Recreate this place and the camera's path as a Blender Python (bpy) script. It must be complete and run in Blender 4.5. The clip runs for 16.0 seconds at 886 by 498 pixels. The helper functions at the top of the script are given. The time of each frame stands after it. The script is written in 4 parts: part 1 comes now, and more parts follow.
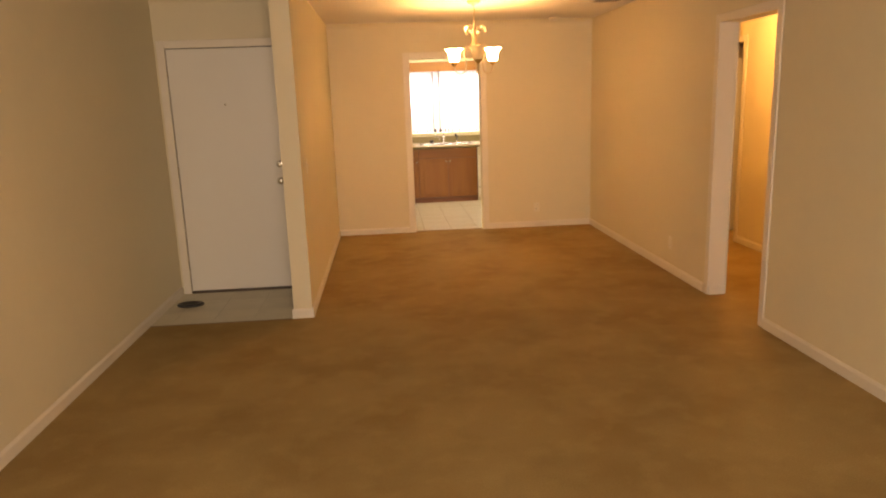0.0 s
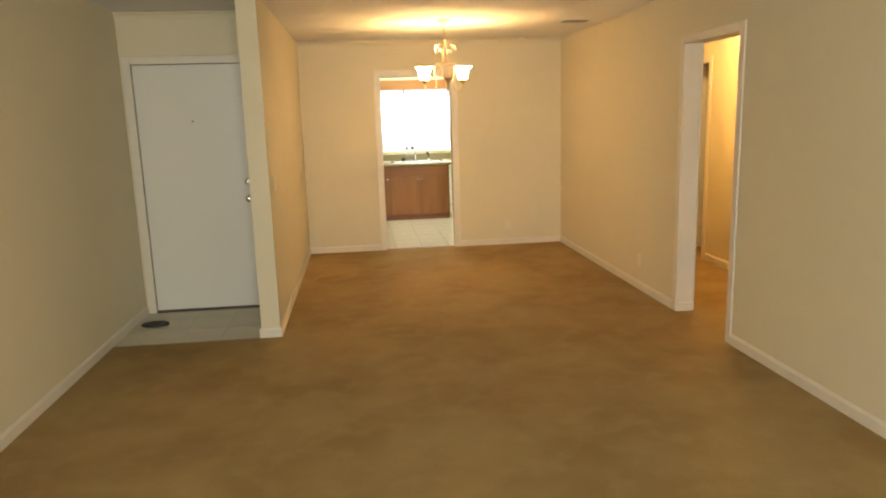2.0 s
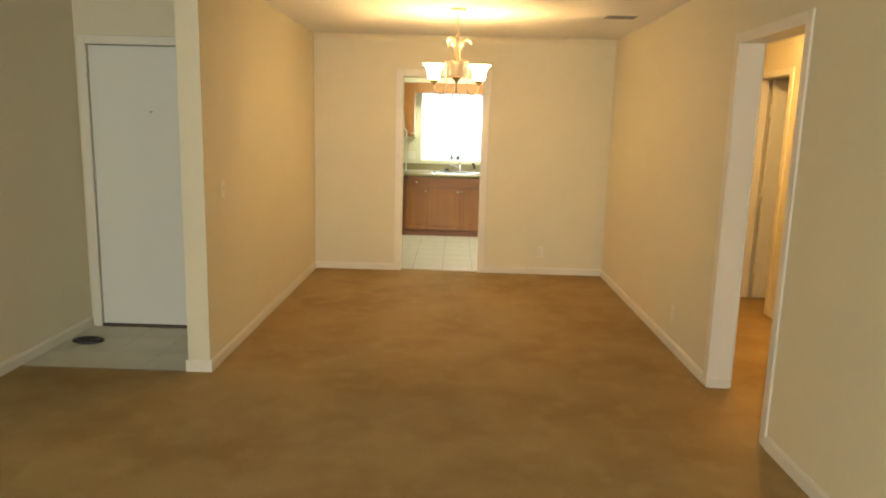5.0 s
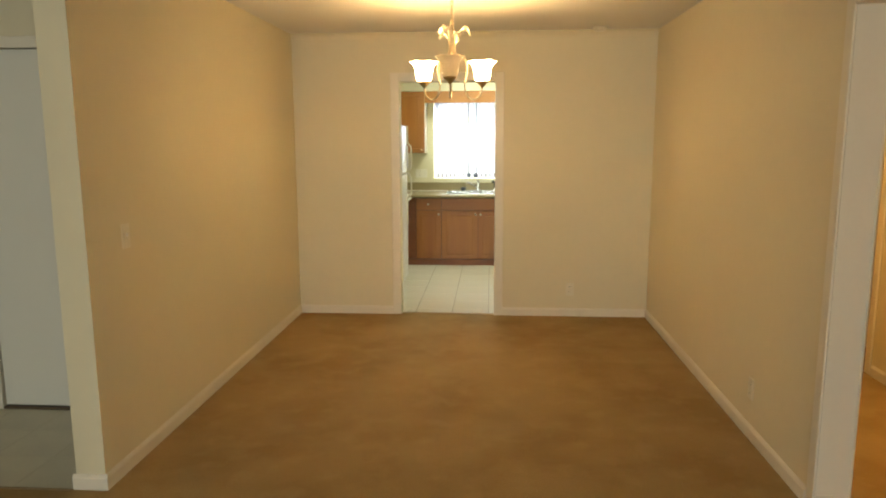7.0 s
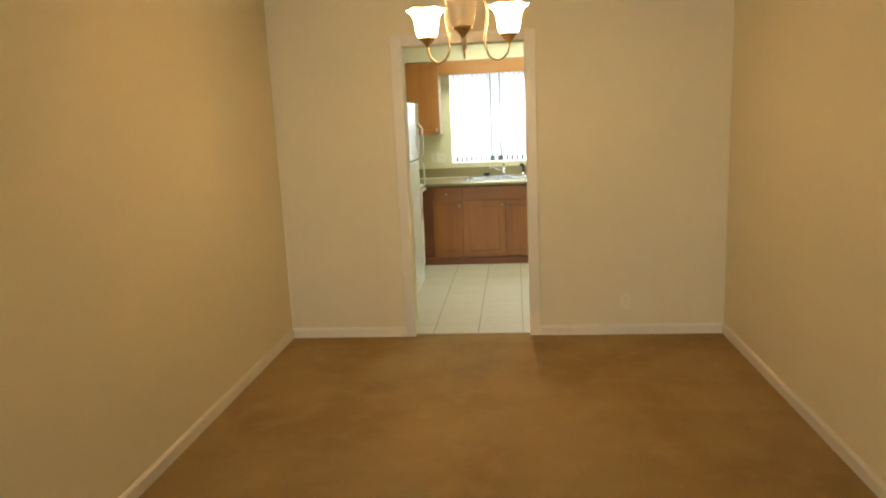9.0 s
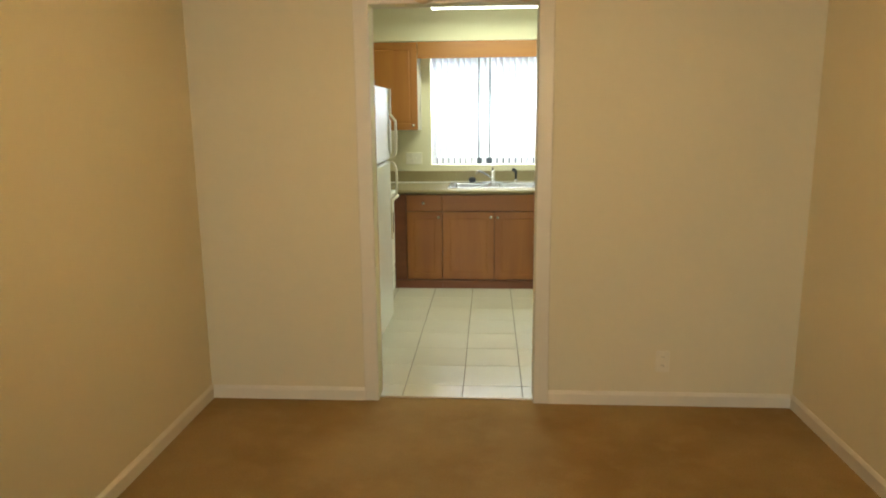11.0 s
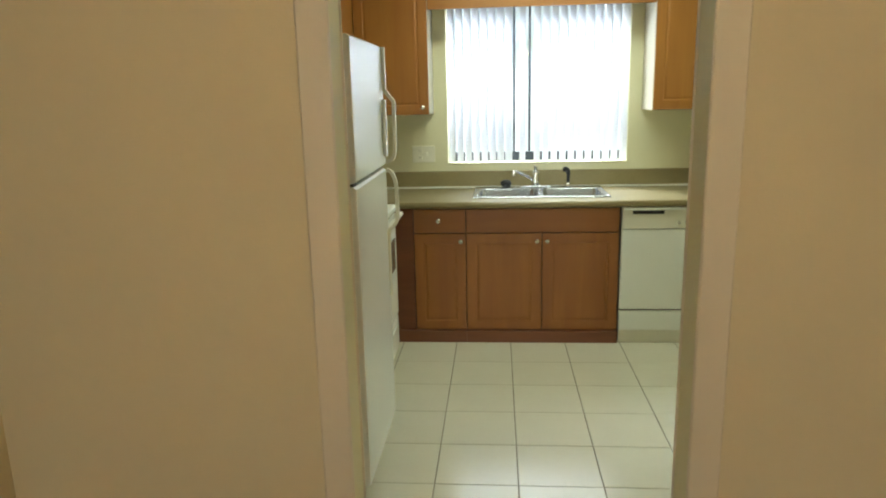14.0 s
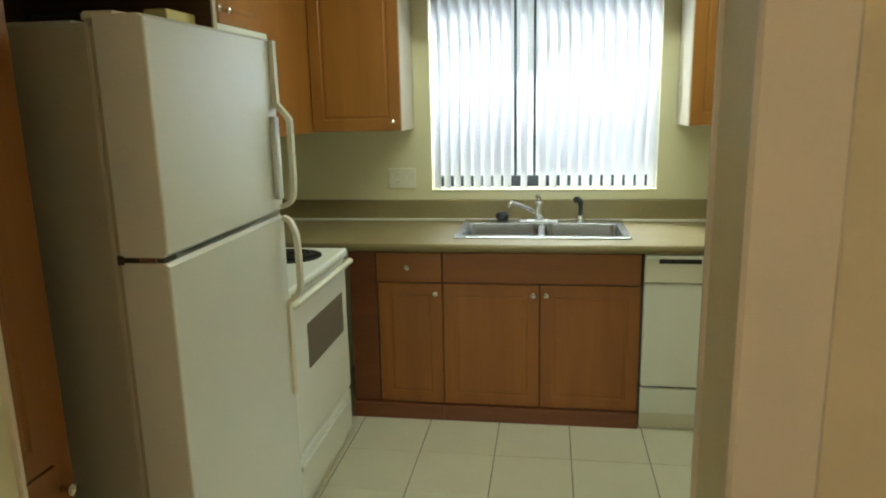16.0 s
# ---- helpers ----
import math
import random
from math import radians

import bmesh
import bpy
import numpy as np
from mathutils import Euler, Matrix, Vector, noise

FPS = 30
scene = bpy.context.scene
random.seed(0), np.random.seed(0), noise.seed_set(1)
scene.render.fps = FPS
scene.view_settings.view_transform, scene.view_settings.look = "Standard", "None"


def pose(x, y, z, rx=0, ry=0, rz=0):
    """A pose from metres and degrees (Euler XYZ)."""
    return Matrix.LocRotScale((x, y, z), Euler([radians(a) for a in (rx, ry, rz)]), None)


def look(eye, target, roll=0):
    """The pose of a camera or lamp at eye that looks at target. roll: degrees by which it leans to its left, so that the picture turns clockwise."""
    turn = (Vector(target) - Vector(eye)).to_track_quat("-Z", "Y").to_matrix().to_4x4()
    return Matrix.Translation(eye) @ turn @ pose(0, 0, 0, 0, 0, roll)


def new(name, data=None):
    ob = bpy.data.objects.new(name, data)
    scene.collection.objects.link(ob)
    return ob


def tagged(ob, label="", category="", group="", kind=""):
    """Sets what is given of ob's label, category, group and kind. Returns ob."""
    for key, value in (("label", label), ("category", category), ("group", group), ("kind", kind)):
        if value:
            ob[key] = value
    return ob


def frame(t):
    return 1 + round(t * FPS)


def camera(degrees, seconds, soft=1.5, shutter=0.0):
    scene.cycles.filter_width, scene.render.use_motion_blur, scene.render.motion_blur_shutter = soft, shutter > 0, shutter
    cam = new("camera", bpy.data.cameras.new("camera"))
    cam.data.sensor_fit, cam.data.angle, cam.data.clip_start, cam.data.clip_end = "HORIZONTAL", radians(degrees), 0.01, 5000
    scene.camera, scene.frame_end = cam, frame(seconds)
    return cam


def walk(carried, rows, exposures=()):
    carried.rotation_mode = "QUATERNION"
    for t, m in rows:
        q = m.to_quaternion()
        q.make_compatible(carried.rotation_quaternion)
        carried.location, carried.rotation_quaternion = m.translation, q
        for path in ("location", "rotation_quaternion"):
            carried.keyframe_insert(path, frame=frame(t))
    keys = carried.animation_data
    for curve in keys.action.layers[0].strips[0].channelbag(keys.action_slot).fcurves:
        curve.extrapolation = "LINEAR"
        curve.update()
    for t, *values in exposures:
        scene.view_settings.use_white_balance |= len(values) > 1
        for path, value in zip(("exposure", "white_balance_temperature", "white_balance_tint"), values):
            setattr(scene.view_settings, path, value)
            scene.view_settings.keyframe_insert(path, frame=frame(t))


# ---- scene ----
cam = camera(65.3, 16.0, soft=2.0)
PATH = [
    (0, (0.211, 0.268, 1.576), (0.356, 2.217, 1.152), -2.0),
    (0.5, (0.217, 0.279, 1.567), (0.46, 2.225, 1.175), -1.3),
    (1, (0.198, 0.281, 1.569), (0.438, 2.23, 1.187), -1.8),
    (1.5, (0.201, 0.285, 1.568), (0.444, 2.234, 1.192), -1.5),
    (2, (0.238, 0.287, 1.573), (0.462, 2.238, 1.196), -1.7),
    (2.5, (0.296, 0.299, 1.563), (0.498, 2.251, 1.176), -2.2),
    (3, (0.387, 0.401, 1.55), (0.568, 2.351, 1.147), -0.3),
    (3.5, (0.545, 0.552, 1.57), (0.7, 2.504, 1.165), -0.8),
    (4, (0.754, 0.713, 1.583), (0.846, 2.673, 1.196), 2.8),
    (4.5, (0.913, 0.919, 1.57), (0.903, 2.879, 1.168), -0.0),
    (4.7, (0.987, 1.047, 1.547), (0.966, 3.012, 1.178), 1.2),
    (7, (1.306, 2.536, 1.558), (1.167, 4.506, 1.242), -0.2),
    (7.5, (1.33, 2.83, 1.587), (1.13, 4.789, 1.236), -1.5),
    (8, (1.284, 3.143, 1.572), (1.08, 5.106, 1.245), -2.8),
    (8.5, (1.265, 3.447, 1.561), (1.067, 5.407, 1.215), -1.9),
    (9, (1.254, 3.773, 1.56), (1.041, 5.726, 1.185), -2.6),
    (9.5, (1.191, 4.057, 1.567), (1.019, 6.015, 1.2), -2.6),
    (10, (1.159, 4.384, 1.529), (1.034, 6.345, 1.158), -0.1),
    (12.5, (0.982, 6.066, 1.501), (0.832, 8.018, 1.092), -1.4),
    (13, (0.949, 6.372, 1.492), (0.795, 8.322, 1.076), -0.1),
    (13.5, (0.917, 6.672, 1.5), (0.742, 8.619, 1.076), 1.2),
    (14, (0.875, 6.985, 1.494), (0.718, 8.931, 1.058), -1.3),
    (14.5, (0.888, 7.293, 1.501), (0.836, 9.242, 1.055), -1.8),
    (15, (0.976, 7.559, 1.508), (0.963, 9.519, 1.111), -1.3),
    (15.5, (1.051, 7.779, 1.496), (1.01, 9.740, 1.102), -2.5),
    (16, (1.174, 7.959, 1.512), (0.876, 9.892, 1.094), -1.3),
]
# seconds, stops, kelvin, tint
EXPOSURES = [(0, 0.19, 9600, 36), (0.7, 0.32, 9200, 33), (1.1, 0.38, 8700, 29), (1.8, 0.46, 6900, 13), (4.5, 0.55, 6500, 7), (7, 0.15, 6500, 7), (9, 0.06, 6500, 6), (10.2, -0.05, 6400, 5), (12.5, -0.24, 6200, 2), (13, -0.38, 6150, 2), (14, -0.42, 6100, 2), (14.5, -0.49, 6100, 2), (15, -0.52, 6100, 3), (15.5, -0.62, 6100, 2), (16, -0.74, 6250, 0)]
walk(cam, [(t, look(eye, target, roll)) for t, eye, target, roll in PATH], EXPOSURES)

# ---- world, sun and large lights ----
world = bpy.data.worlds.new("world")
scene.world = world
world.use_nodes = True
wn = world.node_tree
sky = wn.nodes.new("ShaderNodeTexSky")
sky.sky_type = "NISHITA"
sky.sun_disc = False
sky.sun_elevation = radians(50)
sky.sun_rotation = radians(200)
wn.links.new(sky.outputs[0], wn.nodes["Background"].inputs[0])
wn.nodes["Background"].inputs[1].default_value = 0.12


def area(name, m, sx, sy, watts, colour):
    d = bpy.data.lights.new(name, "AREA")
    d.shape, d.size, d.size_y, d.energy, d.color = "RECTANGLE", sx, sy, watts, colour
    ob = new(name, d)
    ob.matrix_world = m
    return ob


def bulb(name, p, watts, colour, size=0.03):
    d = bpy.data.lights.new(name, "POINT")
    d.energy, d.color, d.shadow_soft_size = watts, colour, size
    ob = new(name, d)
    ob.location = p
    return ob


WARM = (1.0, 0.635, 0.235)
SKY = (0.93, 0.97, 1.0)
# daylight through the large window behind the walker and the window over the sink
area("daylight_living", look((0.40, -2.42, 1.45), (1.2, 3.0, 0.9)), 2.0, 1.5, 138, (0.885, 0.972, 0.94))
area("daylight_kitchen", look((1.145, 13.4, 3.0), (1.145, 11.8, 1.3)), 3.0, 1.4, 570, SKY)
# bulbs of the ceiling lights
LAMP = (1.06, 6.86)
for ang in (30, 150):
    bulb("chandelier_bulb", (LAMP[0] + 0.21 * math.cos(radians(ang)), LAMP[1] + 0.21 * math.sin(radians(ang)), 1.990), 13.6, WARM, 0.025)
bulb("hall_bulb", (3.3, 6.2, 2.30), 45, WARM, 0.05)
# assumed kitchen source, unseen; added to brighten soffit and cabinet fronts
area("added_kitchen_tube", pose(1.2, 10.75, 2.325), 1.1, 0.22, 18, (0.96, 1.0, 0.76))

# ---- materials ----


def material(name, colour, rough=0.6, metal=0.0, grain=0.0, grain_scale=60.0, patch=0.0, patch_scale=1.5, bump=0.0, bump_scale=200.0,
             stretch=(1, 1, 1), dark=None, pick=0.0, spec=0.5, detail=4.0, sharp=(0.35, 0.65), blotch=0.0, light=(1, 1, 1)):
    """A principled surface with fine grain, large patches of wear, and fine relief."""
    m = bpy.data.materials.new(name)
    m.use_nodes = True
    nt = m.node_tree
    b = nt.nodes["Principled BSDF"]
    b.inputs["Roughness"].default_value = rough
    b.inputs["Metallic"].default_value = metal
    b.inputs["Specular IOR Level"].default_value = spec
    tc = nt.nodes.new("ShaderNodeTexCoord")
    mp = nt.nodes.new("ShaderNodeMapping")
    mp.inputs["Scale"].default_value = stretch
    nt.links.new(tc.outputs["Object"], mp.inputs[0])
    last = None
    rgb = nt.nodes.new("ShaderNodeRGB")
    rgb.outputs[0].default_value = (*colour, 1)
    last = rgb.outputs[0]
    worn = dark or tuple(c * 0.6 for c in colour)

    def mix(fac_socket, amount, other, low, high):
        nonlocal last
        ramp = nt.nodes.new("ShaderNodeMapRange")
        ramp.inputs["From Min"].default_value, ramp.inputs["From Max"].default_value = low, high
        ramp.inputs["To Max"].default_value = amount
        nt.links.new(fac_socket, ramp.inputs["Value"])
        mx = nt.nodes.new("ShaderNodeMix")
        mx.data_type = "RGBA"
        nt.links.new(ramp.outputs[0], mx.inputs[0])
        nt.links.new(last, mx.inputs[6])
        mx.inputs[7].default_value = (*other, 1)
        last = mx.outputs[2]

    def noise_node(scale, det):
        n = nt.nodes.new("ShaderNodeTexNoise")
        n.inputs["Scale"].default_value, n.inputs["Detail"].default_value = scale, det
        nt.links.new(mp.outputs[0], n.inputs["Vector"])
        return n.outputs[0]

    if patch:
        mix(noise_node(patch_scale, detail), patch, worn, *sharp)
    if blotch:
        mix(noise_node(blotch, 5.0), 0.38, worn, 0.46, 0.66)
        mix(noise_node(blotch * 2.7, 4.0), 0.30, light, 0.50, 0.68)
    if grain:
        mix(noise_node(grain_scale, 6.0), grain, worn, 0.3, 0.7)
    if pick:
        oi = nt.nodes.new("ShaderNodeObjectInfo")
        mix(oi.outputs["Random"], pick, worn, 0.0, 1.0)
    nt.links.new(last, b.inputs["Base Color"])
    if bump:
        bn = nt.nodes.new("ShaderNodeBump")
        bn.inputs["Strength"].default_value = 1.0
        bn.inputs["Distance"].default_value = bump
        nt.links.new(noise_node(bump_scale, 3.0), bn.inputs["Height"])
        nt.links.new(bn.outputs[0], b.inputs["Normal"])
    return m


def glowing(name, colour, strength, base=(0.8, 0.8, 0.8)):
    m = material(name, base, 0.4)
    b = m.node_tree.nodes["Principled BSDF"]
    b.inputs["Emission Color"].default_value = (*colour, 1)
    b.inputs["Emission Strength"].default_value = strength
    return m


M_WALL = material("wall_paint", (0.70, 0.617, 0.440), 0.75, patch=0.12, patch_scale=0.9, grain=0.06, grain_scale=25, bump=0.0005, bump_scale=90, dark=(0.52, 0.45, 0.32))
M_KWALL = material("kitchen_wall_paint", (0.74, 0.71, 0.50), 0.6, patch=0.10, patch_scale=1.2, grain=0.05, grain_scale=25, bump=0.001, bump_scale=90, dark=(0.56, 0.53, 0.36))
M_CEIL = material("ceiling_texture", (0.78, 0.74, 0.70), 0.9, patch=0.1, patch_scale=1.0, grain=0.15, grain_scale=70, bump=0.006, bump_scale=75, dark=(0.62, 0.58, 0.54))
M_TRIM = material("trim_paint", (0.74, 0.67, 0.56), 0.4, patch=0.15, patch_scale=3, grain=0.08, grain_scale=40, bump=0.0004, bump_scale=60, dark=(0.58, 0.52, 0.43))
M_DOOR = material("door_paint", (0.73, 0.695, 0.615), 0.38, patch=0.12, patch_scale=1.6, grain=0.05, grain_scale=8, stretch=(1, 1, 0.25), bump=0.0004, bump_scale=50, dark=(0.58, 0.56, 0.51))
M_CARPET = material("carpet_pile", (0.432, 0.300, 0.135), 0.95, patch=0.42, patch_scale=1.1, grain=0.45, grain_scale=130, bump=0.008, bump_scale=260, dark=(0.275, 0.168, 0.066), spec=0.1, detail=6.0, sharp=(0.40, 0.62), blotch=2.2, light=(0.54, 0.395, 0.18))
M_TILE = material("floor_tile_glaze", (0.69, 0.67, 0.55), 0.15, patch=0.22, patch_scale=3.0, grain=0.10, grain_scale=30, bump=0.0006, bump_scale=14, dark=(0.58, 0.54, 0.42), pick=0.16)
M_GROUT = material("grout", (0.30, 0.27, 0.20), 0.9, patch=0.7, patch_scale=3.5, grain=0.2, grain_scale=90, dark=(0.11, 0.095, 0.065))
M_VINYL = material("entry_tile", (0.62, 0.575, 0.455), 0.45, patch=0.35, patch_scale=3.0, grain=0.2, grain_scale=40, dark=(0.42, 0.39, 0.31), pick=0.08)
M_WOOD = material("cabinet_wood", (0.37, 0.165, 0.033), 0.38, patch=0.5, patch_scale=1.5, grain=0.22, grain_scale=9, stretch=(5, 5, 0.45), bump=0.0003, bump_scale=40, dark=(0.25, 0.088, 0.02))
M_WOOD_H = material("cabinet_wood_level", (0.37, 0.165, 0.033), 0.38, patch=0.5, patch_scale=1.5, grain=0.22, grain_scale=9, stretch=(0.45, 5, 5), bump=0.0003, bump_scale=40, dark=(0.25, 0.088, 0.02))
M_BASE = material("base_cabinet_wood", (0.345, 0.131, 0.025), 0.38, patch=0.5, patch_scale=1.5, grain=0.22, grain_scale=9, stretch=(5, 5, 0.45), bump=0.0003, bump_scale=40, dark=(0.215, 0.068, 0.017))
M_BASE_H = material("base_cabinet_wood_level", (0.345, 0.131, 0.025), 0.38, patch=0.5, patch_scale=1.5, grain=0.22, grain_scale=9, stretch=(0.45, 5, 5), bump=0.0003, bump_scale=40, dark=(0.215, 0.068, 0.017))
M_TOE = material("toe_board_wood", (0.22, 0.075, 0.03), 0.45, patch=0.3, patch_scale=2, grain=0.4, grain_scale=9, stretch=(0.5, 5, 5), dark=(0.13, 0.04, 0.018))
M_SIDE = material("cabinet_side_laminate", (0.56, 0.51, 0.39), 0.5, patch=0.15, patch_scale=2, dark=(0.55, 0.5, 0.38))
# darkened wood; behind the base fronts it paints the shadow in the gaps
M_INSIDE_DARKENED = material("cabinet_inside_darkened", (0.10, 0.045, 0.02), 0.6, grain=0.4, grain_scale=9, stretch=(0.5, 5, 5), patch=0.2)
M_COUNTER = material("counter_laminate", (0.315, 0.262, 0.138), 0.45, patch=0.3, patch_scale=6, grain=0.45, grain_scale=140, dark=(0.20, 0.155, 0.075), spec=0.35)
M_CAULK = material("caulk", (0.82, 0.81, 0.74), 0.5, patch=0.2, patch_scale=10)
M_STEEL = material("stainless_steel", (0.52, 0.54, 0.59), 0.27, 1.0, patch=0.2, patch_scale=4, grain=0.2, grain_scale=60, stretch=(0.2, 3, 3))
M_CHROME = material("chrome", (0.75, 0.75, 0.76), 0.12, 1.0, patch=0.1, patch_scale=6)
M_NICKEL = material("brushed_nickel", (0.74, 0.70, 0.63), 0.24, 1.0, patch=0.2, patch_scale=20)
M_BLACK = material("black_plastic", (0.02, 0.02, 0.021), 0.4, patch=0.3, patch_scale=8)
M_COIL = material("burner_black", (0.018, 0.017, 0.016), 0.55, grain=0.3, grain_scale=60)
M_WHITE = material("appliance_enamel", (0.86, 0.88, 0.84), 0.28, patch=0.08, patch_scale=2.5, grain=0.04, grain_scale=60, bump=0.0005, bump_scale=160, dark=(0.6, 0.6, 0.55))
# fridge doors painted brighter and cooler to carry the window's glow
M_FRIDGE_LIT = material("fridge_door_enamel_lit", (0.88, 0.91, 0.90), 0.22, patch=0.06, patch_scale=2.5, grain=0.05, grain_scale=90, bump=0.0005, bump_scale=200, dark=(0.66, 0.67, 0.66), spec=0.65)
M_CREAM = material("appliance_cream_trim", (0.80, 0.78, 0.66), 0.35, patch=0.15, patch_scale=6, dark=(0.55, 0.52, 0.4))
# fridge side colour darkened for the little light it gets
M_FSIDE_SHADED = material("fridge_side_enamel_shaded", (0.56, 0.53, 0.43), 0.4, patch=0.12, patch_scale=2, grain=0.08, grain_scale=120, bump=0.0006, bump_scale=260, dark=(0.5, 0.46, 0.37))
M_GASKET = material("door_gasket", (0.46, 0.44, 0.36), 0.7, patch=0.2, patch_scale=8)
M_OVENGLASS = material("oven_glass", (0.19, 0.175, 0.15), 0.22, patch=0.2, patch_scale=6, dark=(0.16, 0.15, 0.13))
M_BRONZE = material("bronze_window_frame", (0.045, 0.055, 0.075), 0.5, 0.2, patch=0.2, patch_scale=8)
M_BRASS = material("antique_gold", (0.70, 0.56, 0.37), 0.36, 0.6, patch=0.4, patch_scale=14, grain=0.2, grain_scale=90, dark=(0.36, 0.26, 0.15))
M_GOLDCAP = material("gold_cup", (0.5, 0.34, 0.13), 0.35, 0.8, patch=0.3, patch_scale=20)
M_LEAF = material("cream_metal_leaf", (0.66, 0.58, 0.44), 0.3, 0.1, patch=0.35, patch_scale=18, dark=(0.42, 0.31, 0.17))
M_DIMGLASS = material("frosted_glass_unlit", (0.84, 0.78, 0.66), 0.35, patch=0.2, patch_scale=14)
dn = M_DIMGLASS.node_tree
dtr = dn.nodes.new("ShaderNodeBsdfTranslucent")
dtr.inputs[0].default_value = (0.92, 0.84, 0.72, 1)
dmx = dn.nodes.new("ShaderNodeMixShader")
dmx.inputs[0].default_value = 0.6
dn.links.new(dn.nodes["Principled BSDF"].outputs[0], dmx.inputs[1])
dn.links.new(dtr.outputs[0], dmx.inputs[2])
dn.links.new(dmx.outputs[0], dn.nodes["Material Output"].inputs[0])
M_SHADE = glowing("frosted_glass_lit", (1.0, 0.66, 0.30), 53.0, (0.85, 0.8, 0.7))
M_DIFFUSER = glowing("lamp_diffuser", (1.0, 0.86, 0.62), 1.5)
# glow of the added, unseen kitchen fixture; lifts the soffit
M_ADDED_TUBE = glowing("added_tube_diffuser", (0.98, 1.0, 0.78), 7.0)
M_OUTSIDE = glowing("bright_outdoors", (0.93, 0.97, 1.0), 0.85)
ot = M_OUTSIDE.node_tree
on = ot.nodes.new("ShaderNodeTexNoise")
on.inputs["Scale"].default_value, on.inputs["Detail"].default_value = 2.2, 6.0
otc = ot.nodes.new("ShaderNodeTexCoord")
ot.links.new(otc.outputs["Object"], on.inputs["Vector"])
omr = ot.nodes.new("ShaderNodeMapRange")
omr.inputs["From Min"].default_value, omr.inputs["From Max"].default_value = 0.48, 0.62
ot.links.new(on.outputs[0], omr.inputs["Value"])
omx = ot.nodes.new("ShaderNodeMix")
omx.data_type = "RGBA"
omx.inputs[6].default_value, omx.inputs[7].default_value = (0.74, 0.86, 1.0, 1), (0.36, 0.47, 0.42, 1)
ot.links.new(omr.outputs[0], omx.inputs[0])
ot.links.new(omx.outputs[2], ot.nodes["Principled BSDF"].inputs["Emission Color"])
M_PLATE = material("plate_plastic", (0.74, 0.67, 0.53), 0.35, patch=0.15, patch_scale=30)
M_PLATE2 = material("white_plate_plastic", (0.80, 0.78, 0.66), 0.35, patch=0.15, patch_scale=30)
M_SLOT = material("slot_dark", (0.06, 0.055, 0.05), 0.6, patch=0.1)
M_VENT = material("vent_enamel", (0.42, 0.37, 0.31), 0.5, patch=0.3, patch_scale=12)
M_YELLOW = material("yellow_card", (0.84, 0.74, 0.34), 0.7, patch=0.2, patch_scale=8)
M_PAPER = material("paper", (0.7, 0.68, 0.6), 0.8, patch=0.2, patch_scale=8)
M_THRESH = material("threshold_wood", (0.10, 0.065, 0.04), 0.5, grain=0.4, grain_scale=20, patch=0.2)
M_STRIP = material("carpet_strip_brass", (0.30, 0.22, 0.12), 0.4, 0.5, patch=0.4, patch_scale=12)
M_HAIR = material("grey_lettering", (0.32, 0.32, 0.31), 0.6, patch=0.05)

M_VANE = bpy.data.materials.new("vinyl_vane")
M_VANE.use_nodes = True
vt = M_VANE.node_tree
vb = vt.nodes["Principled BSDF"]
vb.inputs["Base Color"].default_value = (0.83, 0.84, 0.86, 1)
vb.inputs["Roughness"].default_value = 0.5
vn = vt.nodes.new("ShaderNodeTexNoise")
vn.inputs["Scale"].default_value = 30
vbp = vt.nodes.new("ShaderNodeBump")
vbp.inputs["Distance"].default_value = 0.0004
vt.links.new(vn.outputs[0], vbp.inputs["Height"])
vt.links.new(vbp.outputs[0], vb.inputs["Normal"])
vtr = vt.nodes.new("ShaderNodeBsdfTranslucent")
vtr.inputs[0].default_value = (0.86, 0.86, 0.93, 1)
vmx = vt.nodes.new("ShaderNodeMixShader")
vmx.inputs[0].default_value = 0.5
vt.links.new(vb.outputs[0], vmx.inputs[1])
vt.links.new(vtr.outputs[0], vmx.inputs[2])
vt.links.new(vmx.outputs[0], vt.nodes["Material Output"].inputs[0])

M_GLASS = bpy.data.materials.new("clear_glass")
M_GLASS.use_nodes = True
gb = M_GLASS.node_tree.nodes["Principled BSDF"]
gb.inputs["Transmission Weight"].default_value = 1.0
gb.inputs["Roughness"].default_value = 0.0
gb.inputs["IOR"].default_value = 1.45

# ---- mesh helpers ----


def box(bm, x0, y0, z0, x1, y1, z1, bevel=0.0, segments=1):
    vs = [bm.verts.new(p) for p in ((x0, y0, z0), (x1, y0, z0), (x1, y1, z0), (x0, y1, z0), (x0, y0, z1), (x1, y0, z1), (x1, y1, z1), (x0, y1, z1))]
    fs = [bm.faces.new([vs[i] for i in q]) for q in ((3, 2, 1, 0), (4, 5, 6, 7), (0, 1, 5, 4), (1, 2, 6, 5), (2, 3, 7, 6), (3, 0, 4, 7))]
    if bevel:
        es = list({e for f in fs for e in f.edges})
        bmesh.ops.bevel(bm, geom=es, offset=bevel, segments=segments, affect="EDGES", profile=0.5)
    return bm


def boxes(*rows, bevel=0.0):
    bm = bmesh.new()
    for r in rows:
        box(bm, *r, bevel=bevel)
    return bm


